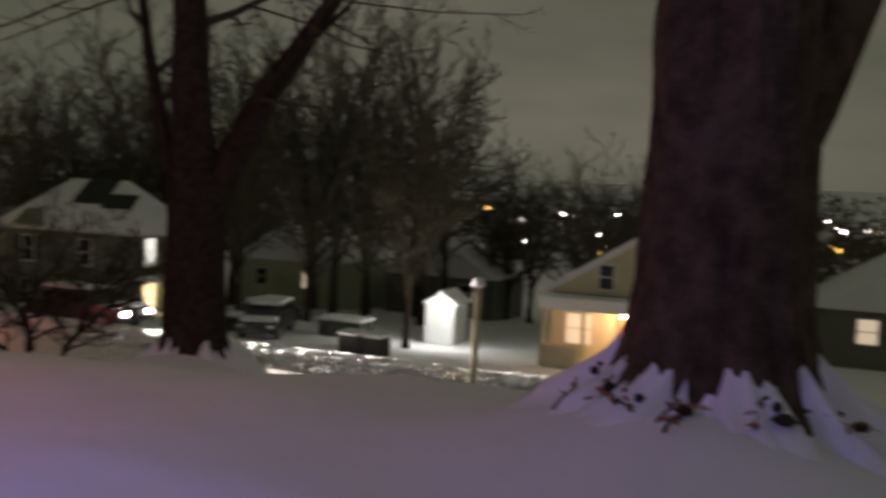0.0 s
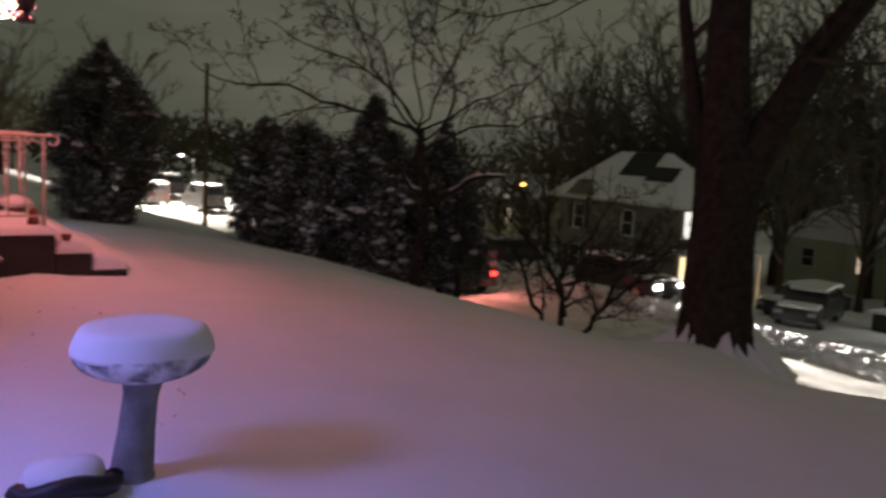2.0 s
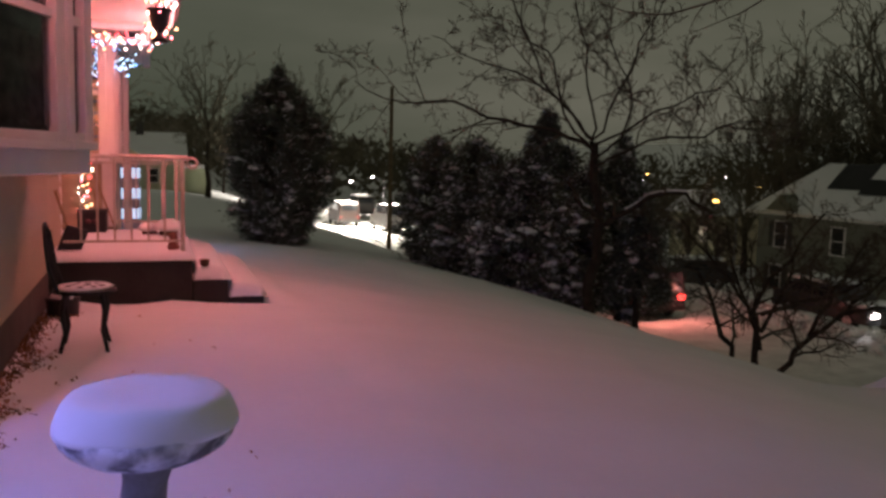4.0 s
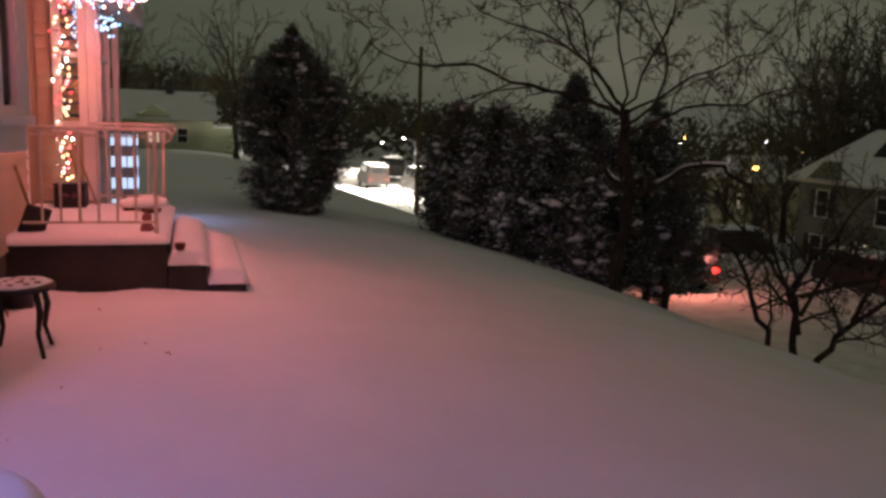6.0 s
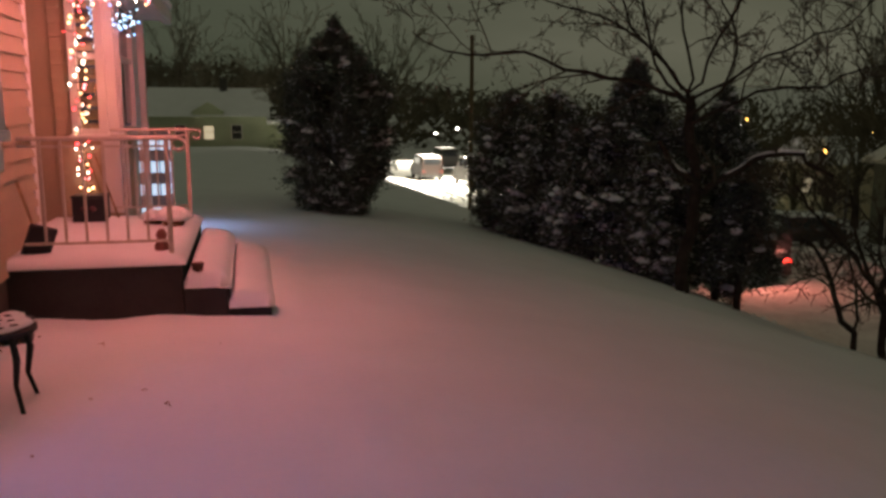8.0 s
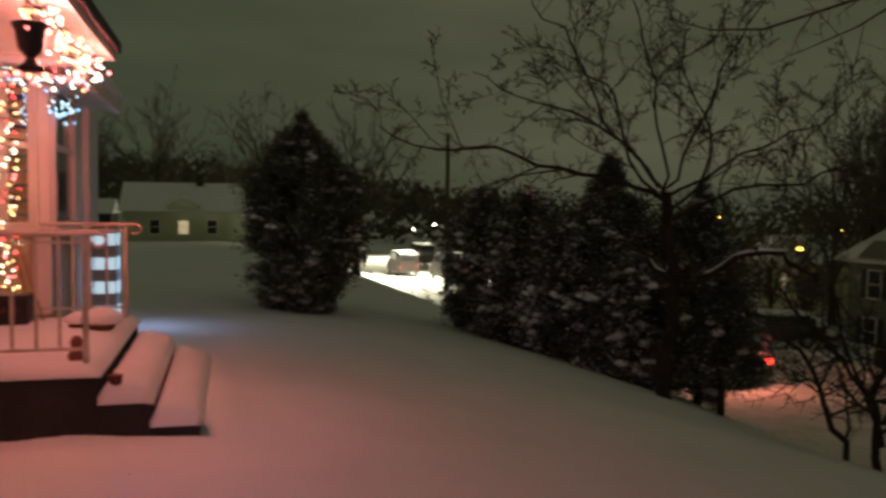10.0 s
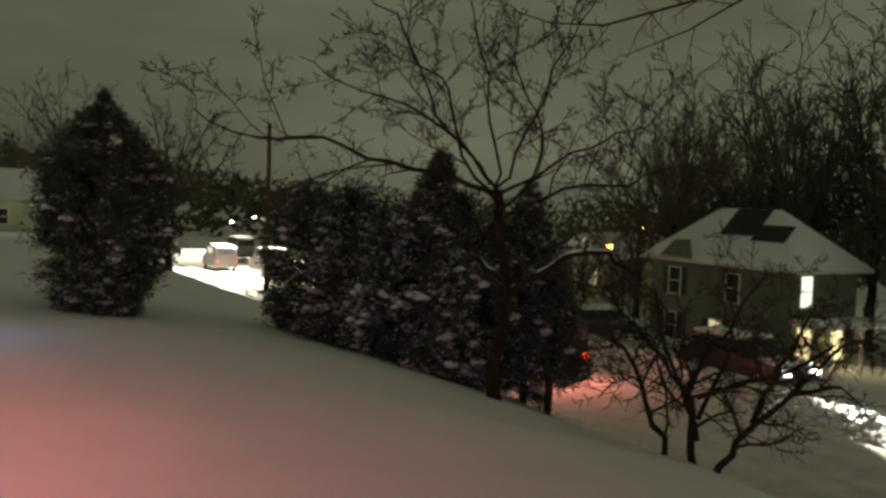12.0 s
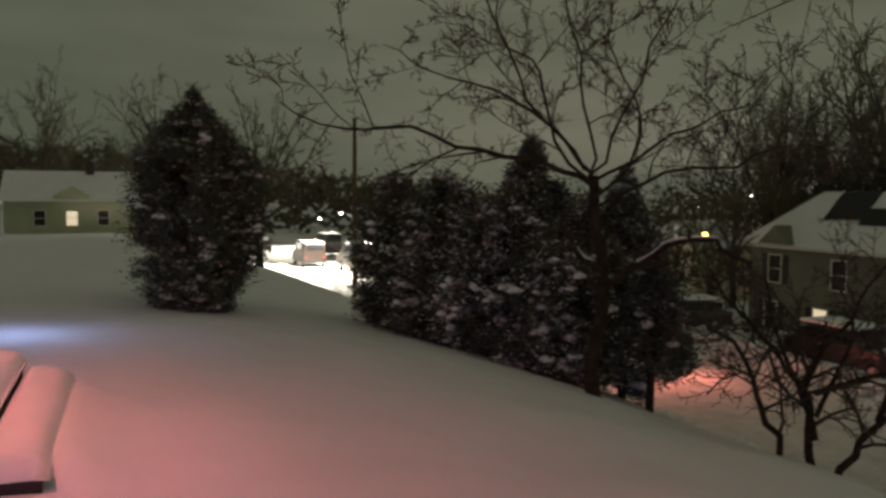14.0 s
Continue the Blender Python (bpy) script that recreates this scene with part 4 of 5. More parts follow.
part("snow_cap", turned([(0.10, 0.04), (0.14, 0.07), (0.12, 0.14), (0.05, 0.16)], 20, 0.08, 8), SNOW_CLUMP, o, "", True)

# leaf litter along the wall foot
rng = random.Random(21)
pts = []
for k in range(1500):
    y = rng.uniform(3.9, 8.6)
    patch = noise.noise(Vector((y * 1.7, 0, 0)))
    x = WX + 0.02 + abs(rng.gauss(0, 0.05 + 0.07 * max(0, patch + 0.25))) + (0.12 * rng.random() ** 2 if patch > 0.05 else 0.0)
    pts.append(Vector((x, y, ground_z(x, y) + 0.008)))
for k in range(60):
    x, y = rng.uniform(0.1, 1.5), rng.uniform(3.6, 8.4)
    if noise.noise(Vector((x * 1.5, y * 1.5, 7))) > 0.1:
        pts.append(Vector((x, y, ground_z(x, y) + 0.008)))
tagged(link("leaf_litter", clump_mesh("leaf_litter", pts, 0.017, 2, rng, 0.75), LITTER), "brown dead leaves scattered along the wall foot", "leaves", kind="stuff")


# ---- trees of the yard ----
def on(x, y, dz=0.0, rz=0, s=1.0):
    return Matrix.Translation((x, y, ground_z(x, y) + dz)) @ Matrix.Rotation(radians(rz), 4, "Z") @ Matrix.Scale(s, 4)


def old_tree(name, m, seed, label, r, limbs, trunk_top, drops=(), bark=BARK, fork=0.75):
    """A thick old yard tree: flared ridged trunk, some heavy limbs, long hanging twigs."""
    rng = random.Random(seed)
    root = empty(name, m, label, "tree", "old yard trees")
    bm = bmesh.new()
    steps, rings = 110, []
    hs = [-0.5, -0.2] + [-0.1 + (trunk_top + 0.1) * i / 30 for i in range(31)]

    def girth(a, z):
        """Radius of the ridged trunk at angle a and height z."""
        flare = 1 + 0.42 * math.exp(-max(z, 0) / 0.28)
        c, w = math.cos(a), math.sin(a)
        plates = abs(noise.noise(Vector((c * 7.5, w * 7.5, z * 0.9 + seed)))) * 0.10 + 0.025 * noise.noise(Vector((c * 16, w * 16, z * 5)))
        return r * flare * (1 - 0.03 * z) * (1 + 0.05 * math.sin(5 * a + seed) * flare + 0.02 * math.sin(13 * a + z) + 0.07 * noise.noise(Vector((c * 2, w * 2, z * 1.5 + seed))) - plates + 0.03)

    for z in hs:
        rings.append([bm.verts.new((girth(6.2832 * i / steps, z) * math.cos(6.2832 * i / steps), girth(6.2832 * i / steps, z) * math.sin(6.2832 * i / steps), z)) for i in range(steps)])
    for a, b in zip(rings, rings[1:]):
        for i in range(steps):
            bm.faces.new((a[i], a[(i + 1) % steps], b[(i + 1) % steps], b[i]))
    bm.faces.new(rings[-1])
    part("trunk", bm, bark, root, "", True)
    fine = []
    for way, ln, rad, lift in limbs:
        main = limb(rng, Vector((way[0] * r * 0.35, way[1] * r * 0.35, trunk_top - fork)), way, ln, rad, rad * 0.3, 10, 0.07 if rad > 0.1 else 0.15, lift)
        link("limb", tubes_mesh("limb", [main], 12), bark, root, "", True)
        sub = []
        sprout(rng, main, sub, 3, 6, 0.40 if rad > 0.1 else 0.32, 0.6, 0.005, 0.02, 0.35)
        fine += sub
    for pts in drops:
        n = len(pts)
        line = [(root.matrix_basis.inverted() @ Vector(p), 0.022 - 0.016 * i / (n - 1)) for i, p in enumerate(pts)]
        fine.append(line)
        sprout(rng, line, fine, 2, 8, 0.26, 0.6, 0.004, -0.03, 0.1)
    tagged(link("twig_crown", tubes_mesh("twig_crown", fine, 6), TWIG, root), kind="stuff")
    V, F, n, levels = [], [], 160, 14
    for j in range(levels):
        f = j / (levels - 1)
        for i in range(n):
            a = 6.2832 * i / n
            c, w = math.cos(a), math.sin(a)
            tongue = r * (0.34 + 0.85 * noise.noise(Vector((c * 3.2, w * 3.2, seed))) + 0.55 * noise.noise(Vector((c * 8.5, w * 8.5, seed + 4))))
            z = -0.24 + f * (0.30 + max(tongue, -0.04))
            q = girth(a, z) + 0.055 * (1 - f ** 3) + 0.95 * r * (1 - f) ** 1.7 - 0.04 * f ** 6 + 0.10 * (1 - f) * noise.noise(Vector((c * 4, w * 4, z * 6 + seed)))
            V.append((q * c, q * w, z))
    for j in range(levels - 1):
        for i in range(n):
            F.append((j * n + i, j * n + (i + 1) % n, (j + 1) * n + (i + 1) % n, (j + 1) * n + i))
    me = bpy.data.meshes.new("root_snow")
    me.from_pydata(V, [], F)
    me.update()
    tagged(link("root_snow", me, SNOW_CLUMP, root, "snow heaped round the trunk", True), kind="stuff")
    spots = [(Vector((way[0] * r * 0.75, way[1] * r * 0.75, trunk_top - 0.18)), 0.12) for way, _, _, _ in limbs[:3]]
    tagged(link("fork_snow", lump_mesh("fork_snow", spots, rng, 0.6), SNOW_CLUMP, root, "snow caught in the fork"), kind="stuff")
    return root


old_tree("old_maple", on(9.55, 7.85), 3, "thick dark forked old tree with snow in its fork", 0.46,
         [((0.16, -0.42, 1.0), 5.0, 0.31, 0.02), ((-0.04, 0.06, 1.0), 7.0, 0.36, 0.02), ((-0.14, 0.36, 1.0), 4.5, 0.15, 0.10),
          ((0.02, -0.16, 1.0), 5.0, 0.09, 0.0)], 2.9,
         [[(9.0, 8.4, 5.0), (8.4, 9.1, 4.1), (7.75, 9.8, 3.55), (7.2, 10.45, 3.36), (6.95, 11.0, 3.45), (6.8, 11.6, 3.68)],
          [(9.7, 7.2, 4.2), (9.7, 6.2, 3.9), (9.4, 5.3, 3.5), (9.2, 4.5, 3.3), (9.0, 3.8, 3.35)],
          [(9.8, 7.3, 4.6), (9.6, 5.8, 4.2), (9.4, 4.0, 3.9), (9.3, 2.8, 3.8)],
          [(9.2, 8.6, 4.4), (8.8, 9.8, 3.9), (8.8, 11.0, 3.6), (8.9, 12.2, 3.5)]], BARK_DARK)
old_tree("old_oak", on(4.98, 0.06), 8, "massive ridged old tree trunk with snowy root flare", 0.575,
         [((0.24, -0.72, 1.0), 5.0, 0.38, 0.02), ((-0.03, 0.08, 1.0), 5.0, 0.47, 0.02)], 3.3, fork=1.6)
rng = random.Random(31)
o = empty("root_clods", on(4.98, 0.06), "dark clods showing through the snow at the trunk foot", "leaves")
spots = []
for k in range(14):
    a = math.pi + rng.uniform(-1.5, 1.5)
    q = rng.uniform(0.80, 1.0)
    spots.append((Vector((q * math.cos(a), q * math.sin(a), 0.20 - 0.42 * (q - 0.8) / 0.45 + rng.gauss(0, 0.03))), rng.uniform(0.02, 0.06)))
tagged(link("clod", lump_mesh("clod", spots, rng, 0.8), BARK_DARK, o), kind="stuff")
rng = random.Random(17)
tw = empty("root_shoots", on(4.15, 0.35), "dark leafy shoots poking out of the snow by the trunk", "shrub")
lines = []
for i in range(9):
    a = rng.uniform(0, 6.28)
    lines.append(limb(rng, (rng.gauss(0, 0.25), rng.gauss(0, 0.45), -0.05), (math.cos(a) * 0.5, math.sin(a) * 0.5, 0.8), rng.uniform(0.12, 0.28), 0.012, 0.004, 4, 0.25))
tagged(link("shoot_growth", tubes_mesh("shoot_growth", lines, 5), BARK_DARK, tw), kind="stuff")
tagged(link("dead_foliage", clump_mesh("dead_foliage", [l[-1][0] for l in lines] + [l[2][0] for l in lines], 0.06, 4, rng, 0.5), LITTER, tw), kind="stuff")

# rounded evergreen in the open yard
def domed(t):
    side = 0.50 + 0.50 * math.sin(min(t / 0.40, 1) * math.pi / 2)
    if t < 0.5:
        return side
    return max(0.04, (1 - ((t - 0.5) / 0.47) ** 2.5) * 0.98 if t < 0.94 else 0.11 - 1.5 * (t - 0.94))


evergreen("round_evergreen", on(3.40, 19.2), 3.62, 1.18, 2, "dense rounded dark evergreen dusted with snow", domed, 26000, 0.066, 2000, stem=0.05, n=340)

# belt of snow-laden evergreens at the edge of the yard
def blunt(t):
    return (0.7 + 1.2 * t if t < 0.25 else 1.0) * (1 if t < 0.6 else max(0.05, 1 - ((t - 0.6) / 0.42) ** 2))


def cone(t):
    return max(0.05, 1.0 - t ** 2.5) * (0.90 + 0.10 * math.sin(t * 40)) * (0.72 + 1.1 * t if t < 0.25 else 1)


BELT = "evergreen belt"
for i, (x, y, h, r, shp, snow) in enumerate(((7.35, 20.0, 3.05, 0.90, blunt, 420), (7.9, 18.9, 3.2, 1.0, blunt, 560), (8.4, 18.0, 2.7, 0.98, blunt, 620), (9.0, 17.4, 4.05, 1.60, cone, 380),
                                             (9.2, 16.4, 2.2, 0.95, blunt, 520), (10.0, 17.0, 3.3, 1.15, cone, 380), (10.8, 17.1, 4.1, 1.45, cone, 420))):
    evergreen("evergreen", on(x, y), h, r, 30 + i, ("broad" if shp is blunt else "tall pointed") + " dark evergreen loaded with patches of snow", shp, 7000, 0.085, snow * 3.6, LEAF_OLIVE if shp is blunt else NEEDLE, 0.02 if shp is blunt else 0.06, BELT, 0.07)
evergreen("young_spruce", on(10.15, 15.35), 2.5, 0.85, 77, "small spruce with a bare lower trunk and drooping boughs", lambda t: max(0.05, 1.2 - t) * 0.95 if t > 0.28 else 0.0, 3200, 0.09, 260, skirt=0.28, stem=0.06)

# spreading bare tree before the belt
bt = empty("bare_crab_tree", on(8.70, 14.8) @ Matrix.Scale(1.12, 4), "spreading bare tree with crooked limbs and a little snow", "tree")
rng = random.Random(41)
R = Vector((0.90, -0.43, 0))
D = Vector((0.43, 0.90, 0))


def sketch(pts, r0, r1, depth):
    n = len(pts)
    fine_pts = []
    for i in range(n - 1):
        p0, p1, p2, p3 = (pts[max(i - 1, 0)], pts[i], pts[i + 1], pts[min(i + 2, n - 1)])
        for f in (0.0, 0.33, 0.67):
            c = [0.5 * (2 * b + (c - a) * f + (2 * a - 5 * b + 4 * c - d) * f * f + (3 * b - a - 3 * c + d) * f ** 3) for a, b, c, d in zip(p0, p1, p2, p3)]
            fine_pts.append((c[0] + rng.gauss(0, 0.025), c[1] + rng.gauss(0, 0.025)))
    pts = fine_pts + [pts[-1]]
    n = len(pts)
    return [(R * a + D * (depth * i / n) + Vector((rng.gauss(0, 0.02), rng.gauss(0, 0.02), z)), r0 + (r1 - r0) * i / (n - 1)) for i, (a, z) in enumerate(pts)]


stem = sketch([(0.0, -0.3), (0.04, 0.5), (0.12, 1.1), (0.16, 1.55), (0.05, 2.2), (-0.03, 2.9)], 0.105, 0.07, 0.2)
limbs_ = [sketch([(0.16, 1.5), (-0.15, 1.85), (-0.4, 2.25)], 0.06, 0.03, -0.3),
          sketch([(0.18, 1.5), (0.55, 1.75), (1.05, 2.05), (1.6, 2.0), (1.9, 1.75)], 0.06, 0.025, -0.5),
          sketch([(-0.03, 2.8), (-0.7, 3.05), (-1.5, 3.2), (-2.4, 3.45), (-3.2, 3.4), (-3.9, 3.75)], 0.040, 0.008, -1.2),
          sketch([(-0.03, 2.9), (-0.6, 3.6), (-1.4, 4.1), (-2.2, 4.35), (-2.9, 4.75)], 0.028, 0.006, 0.8),
          sketch([(-0.03, 2.9), (-0.15, 3.8), (-0.3, 4.8), (-0.55, 5.6), (-0.6, 6.1)], 0.022, 0.005, 0.3),
          sketch([(0.0, 2.9), (0.35, 3.7), (0.65, 4.5), (0.9, 5.1), (1.2, 5.5)], 0.022, 0.005, -0.9),
          sketch([(0.0, 2.8), (0.8, 3.3), (1.5, 3.7), (2.2, 3.9), (2.7, 4.4)], 0.026, 0.006, 1.0),
          sketch([(-0.03, 2.7), (-0.5, 3.3), (-0.75, 4.2), (-1.25, 4.6), (-1.3, 5.3)], 0.026, 0.006, -0.9),
          sketch([(0.0, 2.6), (0.55, 3.2), (0.5, 4.0), (0.15, 4.7), (0.25, 5.5)], 0.026, 0.006, 0.5),
          sketch([(0.05, 2.5), (0.9, 2.95), (1.7, 3.05), (2.3, 3.3), (2.9, 3.2)], 0.028, 0.006, -0.8),
          sketch([(-0.1, 3.0), (-0.9, 3.9), (-1.3, 4.9), (-1.9, 5.5), (-2.0, 6.0)], 0.022, 0.005, -0.4)]
fine = []
for k, l in enumerate(limbs_):
    sprout(rng, l, fine, 2 if k < 2 else 3, 9 if k > 1 else 3, 0.40, 0.62, 0.0065, 0.10, 0.15)
link("trunk", tubes_mesh("trunk", [stem], 10), BARK_DARK, bt, "", True)
for l in limbs_:
    link("limb", tubes_mesh("limb", [l], 8), BARK_DARK, bt, "", True)
tagged(link("twig_crown", tubes_mesh("twig_crown", fine, 5), TWIG, bt), kind="stuff")
ridges = []
for l in (limbs_[0][2:5], limbs_[1][3:10]):
    ridges.append([(p + Vector((0, 0, 0.60 * w)), w * rng.uniform(0.6, 0.85)) for p, w in l])
tagged(link("limb_snow", tubes_mesh("limb_snow", ridges, 8), SNOW_CLUMP, bt, "snow lying along the lower limbs", True), kind="stuff")

# low many-stemmed bare tree on the bank
mt = empty("bare_apple_tree", on(11.55, 13.3), "low many-stemmed bare tree with dense fine twigs", "tree")
stems = [sketch([(-0.25, -0.3), (-0.55, 0.6), (-0.85, 1.2), (-1.15, 1.9), (-1.5, 2.15)], 0.060, 0.022, -0.3),
         sketch([(0.0, -0.3), (-0.03, 0.7), (-0.1, 1.3), (0.2, 1.9), (0.6, 2.4)], 0.075, 0.03, 0.3),
         sketch([(0.05, 0.6), (-0.25, 1.4), (-0.55, 2.1), (-0.7, 2.9)], 0.045, 0.018, 0.3),
         sketch([(0.2, -0.3), (0.5, 0.35), (0.95, 0.9), (1.5, 1.35), (2.2, 1.5)], 0.065, 0.028, -0.2),
         sketch([(0.9, 0.85), (1.2, 1.5), (1.6, 2.2), (1.9, 2.7)], 0.05, 0.02, 0.2),
         sketch([(0.05, 0.9), (0.45, 1.8), (0.7, 2.6), (1.2, 3.2)], 0.04, 0.014, 0.5),
         sketch([(-0.1, 1.1), (-0.6, 1.9), (-1.2, 2.5), (-1.6, 3.0)], 0.04, 0.014, -0.4),
         sketch([(1.5, 1.35), (2.1, 1.9), (2.7, 2.2), (3.2, 2.1)], 0.035, 0.014, 0.3),
         sketch([(0.0, 1.2), (0.7, 1.55), (1.3, 1.75), (1.9, 2.2)], 0.05, 0.02, -0.5)]
fine = []
for l in stems:
    sprout(rng, l, fine, 3, 9, 0.50, 0.6, 0.0068, 0.06, 0.25)
for l in stems:
    link("stem", tubes_mesh("stem", [l], 8), BARK_DARK, mt, "", True)
tagged(link("twig_crown", tubes_mesh("twig_crown", fine, 5), TWIG, mt), kind="stuff")


# ---- buildings across the road and beyond ----
def prism(bm, x0, x1, y0, y1, z0, z1, along="y", drop=0.0):
    """A gable roof body: ridge along x or y."""
    if along == "y":
        c = (x0 + x1) / 2
        v = [(x0, y0, z0), (x1, y0, z0), (c, y0 + drop, z1), (x0, y1, z0), (x1, y1, z0), (c, y1 - drop, z1)]
    else:
        c = (y0 + y1) / 2
        v = [(x0, y1, z0), (x0, y0, z0), (x0 + drop, c, z1), (x1, y1, z0), (x1, y0, z0), (x1 - drop, c, z1)]
    q = [bm.verts.new(p) for p in v]
    for f in ((0, 1, 2), (5, 4, 3), (0, 2, 5, 3), (1, 4, 5, 2), (0, 3, 4, 1)):
        bm.faces.new([q[i] for i in f])
    bmesh.ops.recalc_face_normals(bm, faces=bm.faces[:])
    return bm


def face_window(parent, m, w, h, pane, shutters=False):
    """A far window on a facade: local x along, -y outwards."""
    f = bmesh.new()
    for a in ((-w / 2 - 0.07, -w / 2, -0.07, h + 0.07), (w / 2, w / 2 + 0.07, -0.07, h + 0.07)):
        box(f, a[0], a[1], -0.06, 0.02, a[2], a[3])
    box(f, -w / 2, w / 2, -0.06, 0.02, h, h + 0.07)
    box(f, -w / 2, w / 2, -0.08, 0.02, -0.07, 0)
    box(f, -w / 2, w / 2, -0.045, 0.01, h / 2 - 0.025, h / 2 + 0.025)
    win = part("window", f, WHITE, parent)
    win.matrix_basis = m
    # opaque pane; the near-black ones carry an unlit room's dark as colour
    part("pane", boxed(-w / 2, w / 2, -0.02, 0.0, 0, h), pane, win)
    if shutters:
        for s in (-1, 1):
            c = s * (w / 2 + 0.28)
            part("shutter", boxed(c - 0.18, c + 0.18, -0.05, 0.0, -0.03, h + 0.03), SHUTTER, win)
    return win


# cottage beyond the open yard
hz = -2.1
h = empty("cottage", pose(-1.4, 72, hz), "pale green low cottage under a snowy roof", "house")
part("wall", boxed(-4.6, 4.6, 0, 7, -0.5, 2.75), HOUSE_A, h)
part("roof", prism(bmesh.new(), -4.9, 4.9, -0.5, 7.5, 2.75, 5.1, "x"), SNOW, h, "roof under thick snow")
part("dormer", prism(boxed(-1.2, 1.2, -0.25, 2, 2.0, 3.1), -1.35, 1.35, -0.4, 3.2, 3.1, 3.9, "y"), HOUSE_A, h)
part("chimney", boxed(0.9, 1.5, 3.0, 3.6, 3.9, 5.9, bevel=0.02), CONCRETE, h)
# thin dark board stands for the shadow at the foot of the wall
part("base_shadow_board", boxed(-4.62, 4.62, -0.03, 0, -0.5, 0.12), CONCRETE, h, "dark board painted in as shade along the wall base")
for x, p in ((-2.2, ROOM_SHADE), (0.0, WIN_DIM), (2.2, ROOM_SHADE)):
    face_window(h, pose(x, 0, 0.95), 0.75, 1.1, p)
part("annex", boxed(4.62, 6.6, 1.5, 6, -0.5, 2.1), HOUSE_A, h)
part("annex_roof", boxed(4.5, 6.8, 1.2, 6.2, 2.1, 2.35, bevel=0.08), SNOW, h)
o = empty("far_shed", pose(-12.5, 80, -2.0), "dark outbuilding beside the cottage", "shed")
part("wall", boxed(-2.5, 4.6, 0, 5, -0.5, 2.3), SHUTTER, o)
part("roof", prism(bmesh.new(), -2.7, 4.8, -0.4, 5.4, 2.3, 3.6, "x"), SNOW, o)

# two-storey house with a hip roof
gz0 = -6.2
h = empty("hip_roof_house", pose(33.2, 29.3, gz0), "grey-green two-storey house with a half-bare snowy hip roof", "house")
part("wall", boxed(0, 4.3, 0, 9.4, -0.6, 5.2), HOUSE_B, h)
part("roof", prism(bmesh.new(), -0.5, 4.8, -0.5, 9.9, 5.2, 7.9, "y", 3.2), SNOW, h, "hip roof under snow")
part("roof_edge", boxed(-0.52, 4.82, -0.52, 9.92, 5.05, 5.195, bevel=0.02), WHITE, h)


def roof_patch(y0, y1, t0, t1):
    bm = bmesh.new()
    v = []
    for y, t in ((y0, t0), (y1, t0), (y1, t1), (y0, t1)):
        v.append((-0.5 + 2.65 * t - 0.02, y, 5.2 + 2.7 * t + 0.03))
    q = [bm.verts.new(p) for p in v]
    f = bm.faces.new(q)
    r = bmesh.ops.extrude_face_region(bm, geom=[f])
    bmesh.ops.translate(bm, verts=[e for e in r["geom"] if isinstance(e, bmesh.types.BMVert)], vec=(-0.02, 0, 0.02))
    bmesh.ops.recalc_face_normals(bm, faces=bm.faces[:])
    return bm


part("bare_shingles", roof_patch(3.2, 5.4, 0.50, 0.98), ROOF_DARK, h, "bare dark shingles where snow slid off")
part("bare_shingles", roof_patch(1.2, 3.2, 0.42, 0.70), ROOF_DARK, h, "bare dark shingles where snow slid off")
part("chimney", boxed(3.4, 4.0, 3.6, 4.2, 7.2, 8.7, bevel=0.02), CONCRETE, h)
part("dormer_gable", prism(bmesh.new(), -0.62, 1.4, 6.0, 8.2, 5.3, 6.2, "x"), HOUSE_B, h)
for y, z, p, s in ((7.6, 3.3, ROOM_SHADE, True), (3.6, 3.3, ROOM_SHADE, False), (4.6, 0.9, WIN_DIM, True), (7.8, 0.9, ROOM_SHADE, True)):
    face_window(h, pose(0, y, z, 0, 0, -90), 0.8, 1.35, p, s)
face_window(h, pose(0.75, 0, 3.5), 0.75, 1.4, WIN_COLD)
face_window(h, pose(0.75, 0, 1.0), 0.9, 1.5, WIN_WARM)
face_window(h, pose(3.0, 0, 1.0), 0.9, 1.5, WIN_WARM)
part("porch_roof", boxed(-0.3, 4.5, -2.2, -0.02, 2.75, 2.95, bevel=0.04), SNOW, h)
part("porch_deck", boxed(-0.2, 4.4, -2.1, -0.02, -0.6, 0.35), HOUSE_B, h)
for x in (-0.1, 2.1, 4.3):
    part("porch_post", boxed(x - 0.07, x + 0.07, -2.05, -1.91, 0.35, 2.75), WHITE, h)

# yellow-cream gabled house with a lit porch
gz1 = -5.05
h = empty("gabled_house", pose(30.4, 7.3, gz1), "cream gabled house with a warmly lit porch", "house")
part("wall", boxed(1.8, 9, -7.6, 0, -0.6, 2.95), HOUSE_C, h)
bm = bmesh.new()
q = [bm.verts.new(p) for p in ((1.8, -7.6, 2.95), (1.8, 0, 2.95), (1.8, -3.8, 5.3), (2.1, -7.6, 2.95), (2.1, 0, 2.95), (2.1, -3.8, 5.3))]
for f in ((0, 1, 2), (5, 4, 3), (0, 2, 5, 3), (1, 4, 5, 2), (0, 3, 4, 1)):
    bm.faces.new([q[i] for i in f])
bmesh.ops.recalc_face_normals(bm, faces=bm.faces[:])
part("gable", bm, HOUSE_C, h)
part("roof", prism(bmesh.new(), 1.4, 9.4, -8.1, 0.5, 2.98, 5.65, "x"), SNOW, h, "gable roof under snow")
part("gable_face", prism(bmesh.new(), 1.30, 1.398, -7.6, 0.0, 2.99, 5.32, "x"), HOUSE_C, h)
face_window(h, pose(1.29, -2.3, 3.25, 0, 0, -90), 0.55, 0.95, SHUTTER)
face_window(h, pose(1.29, -4.4, 3.25, 0, 0, -90), 0.55, 0.95, SHUTTER)
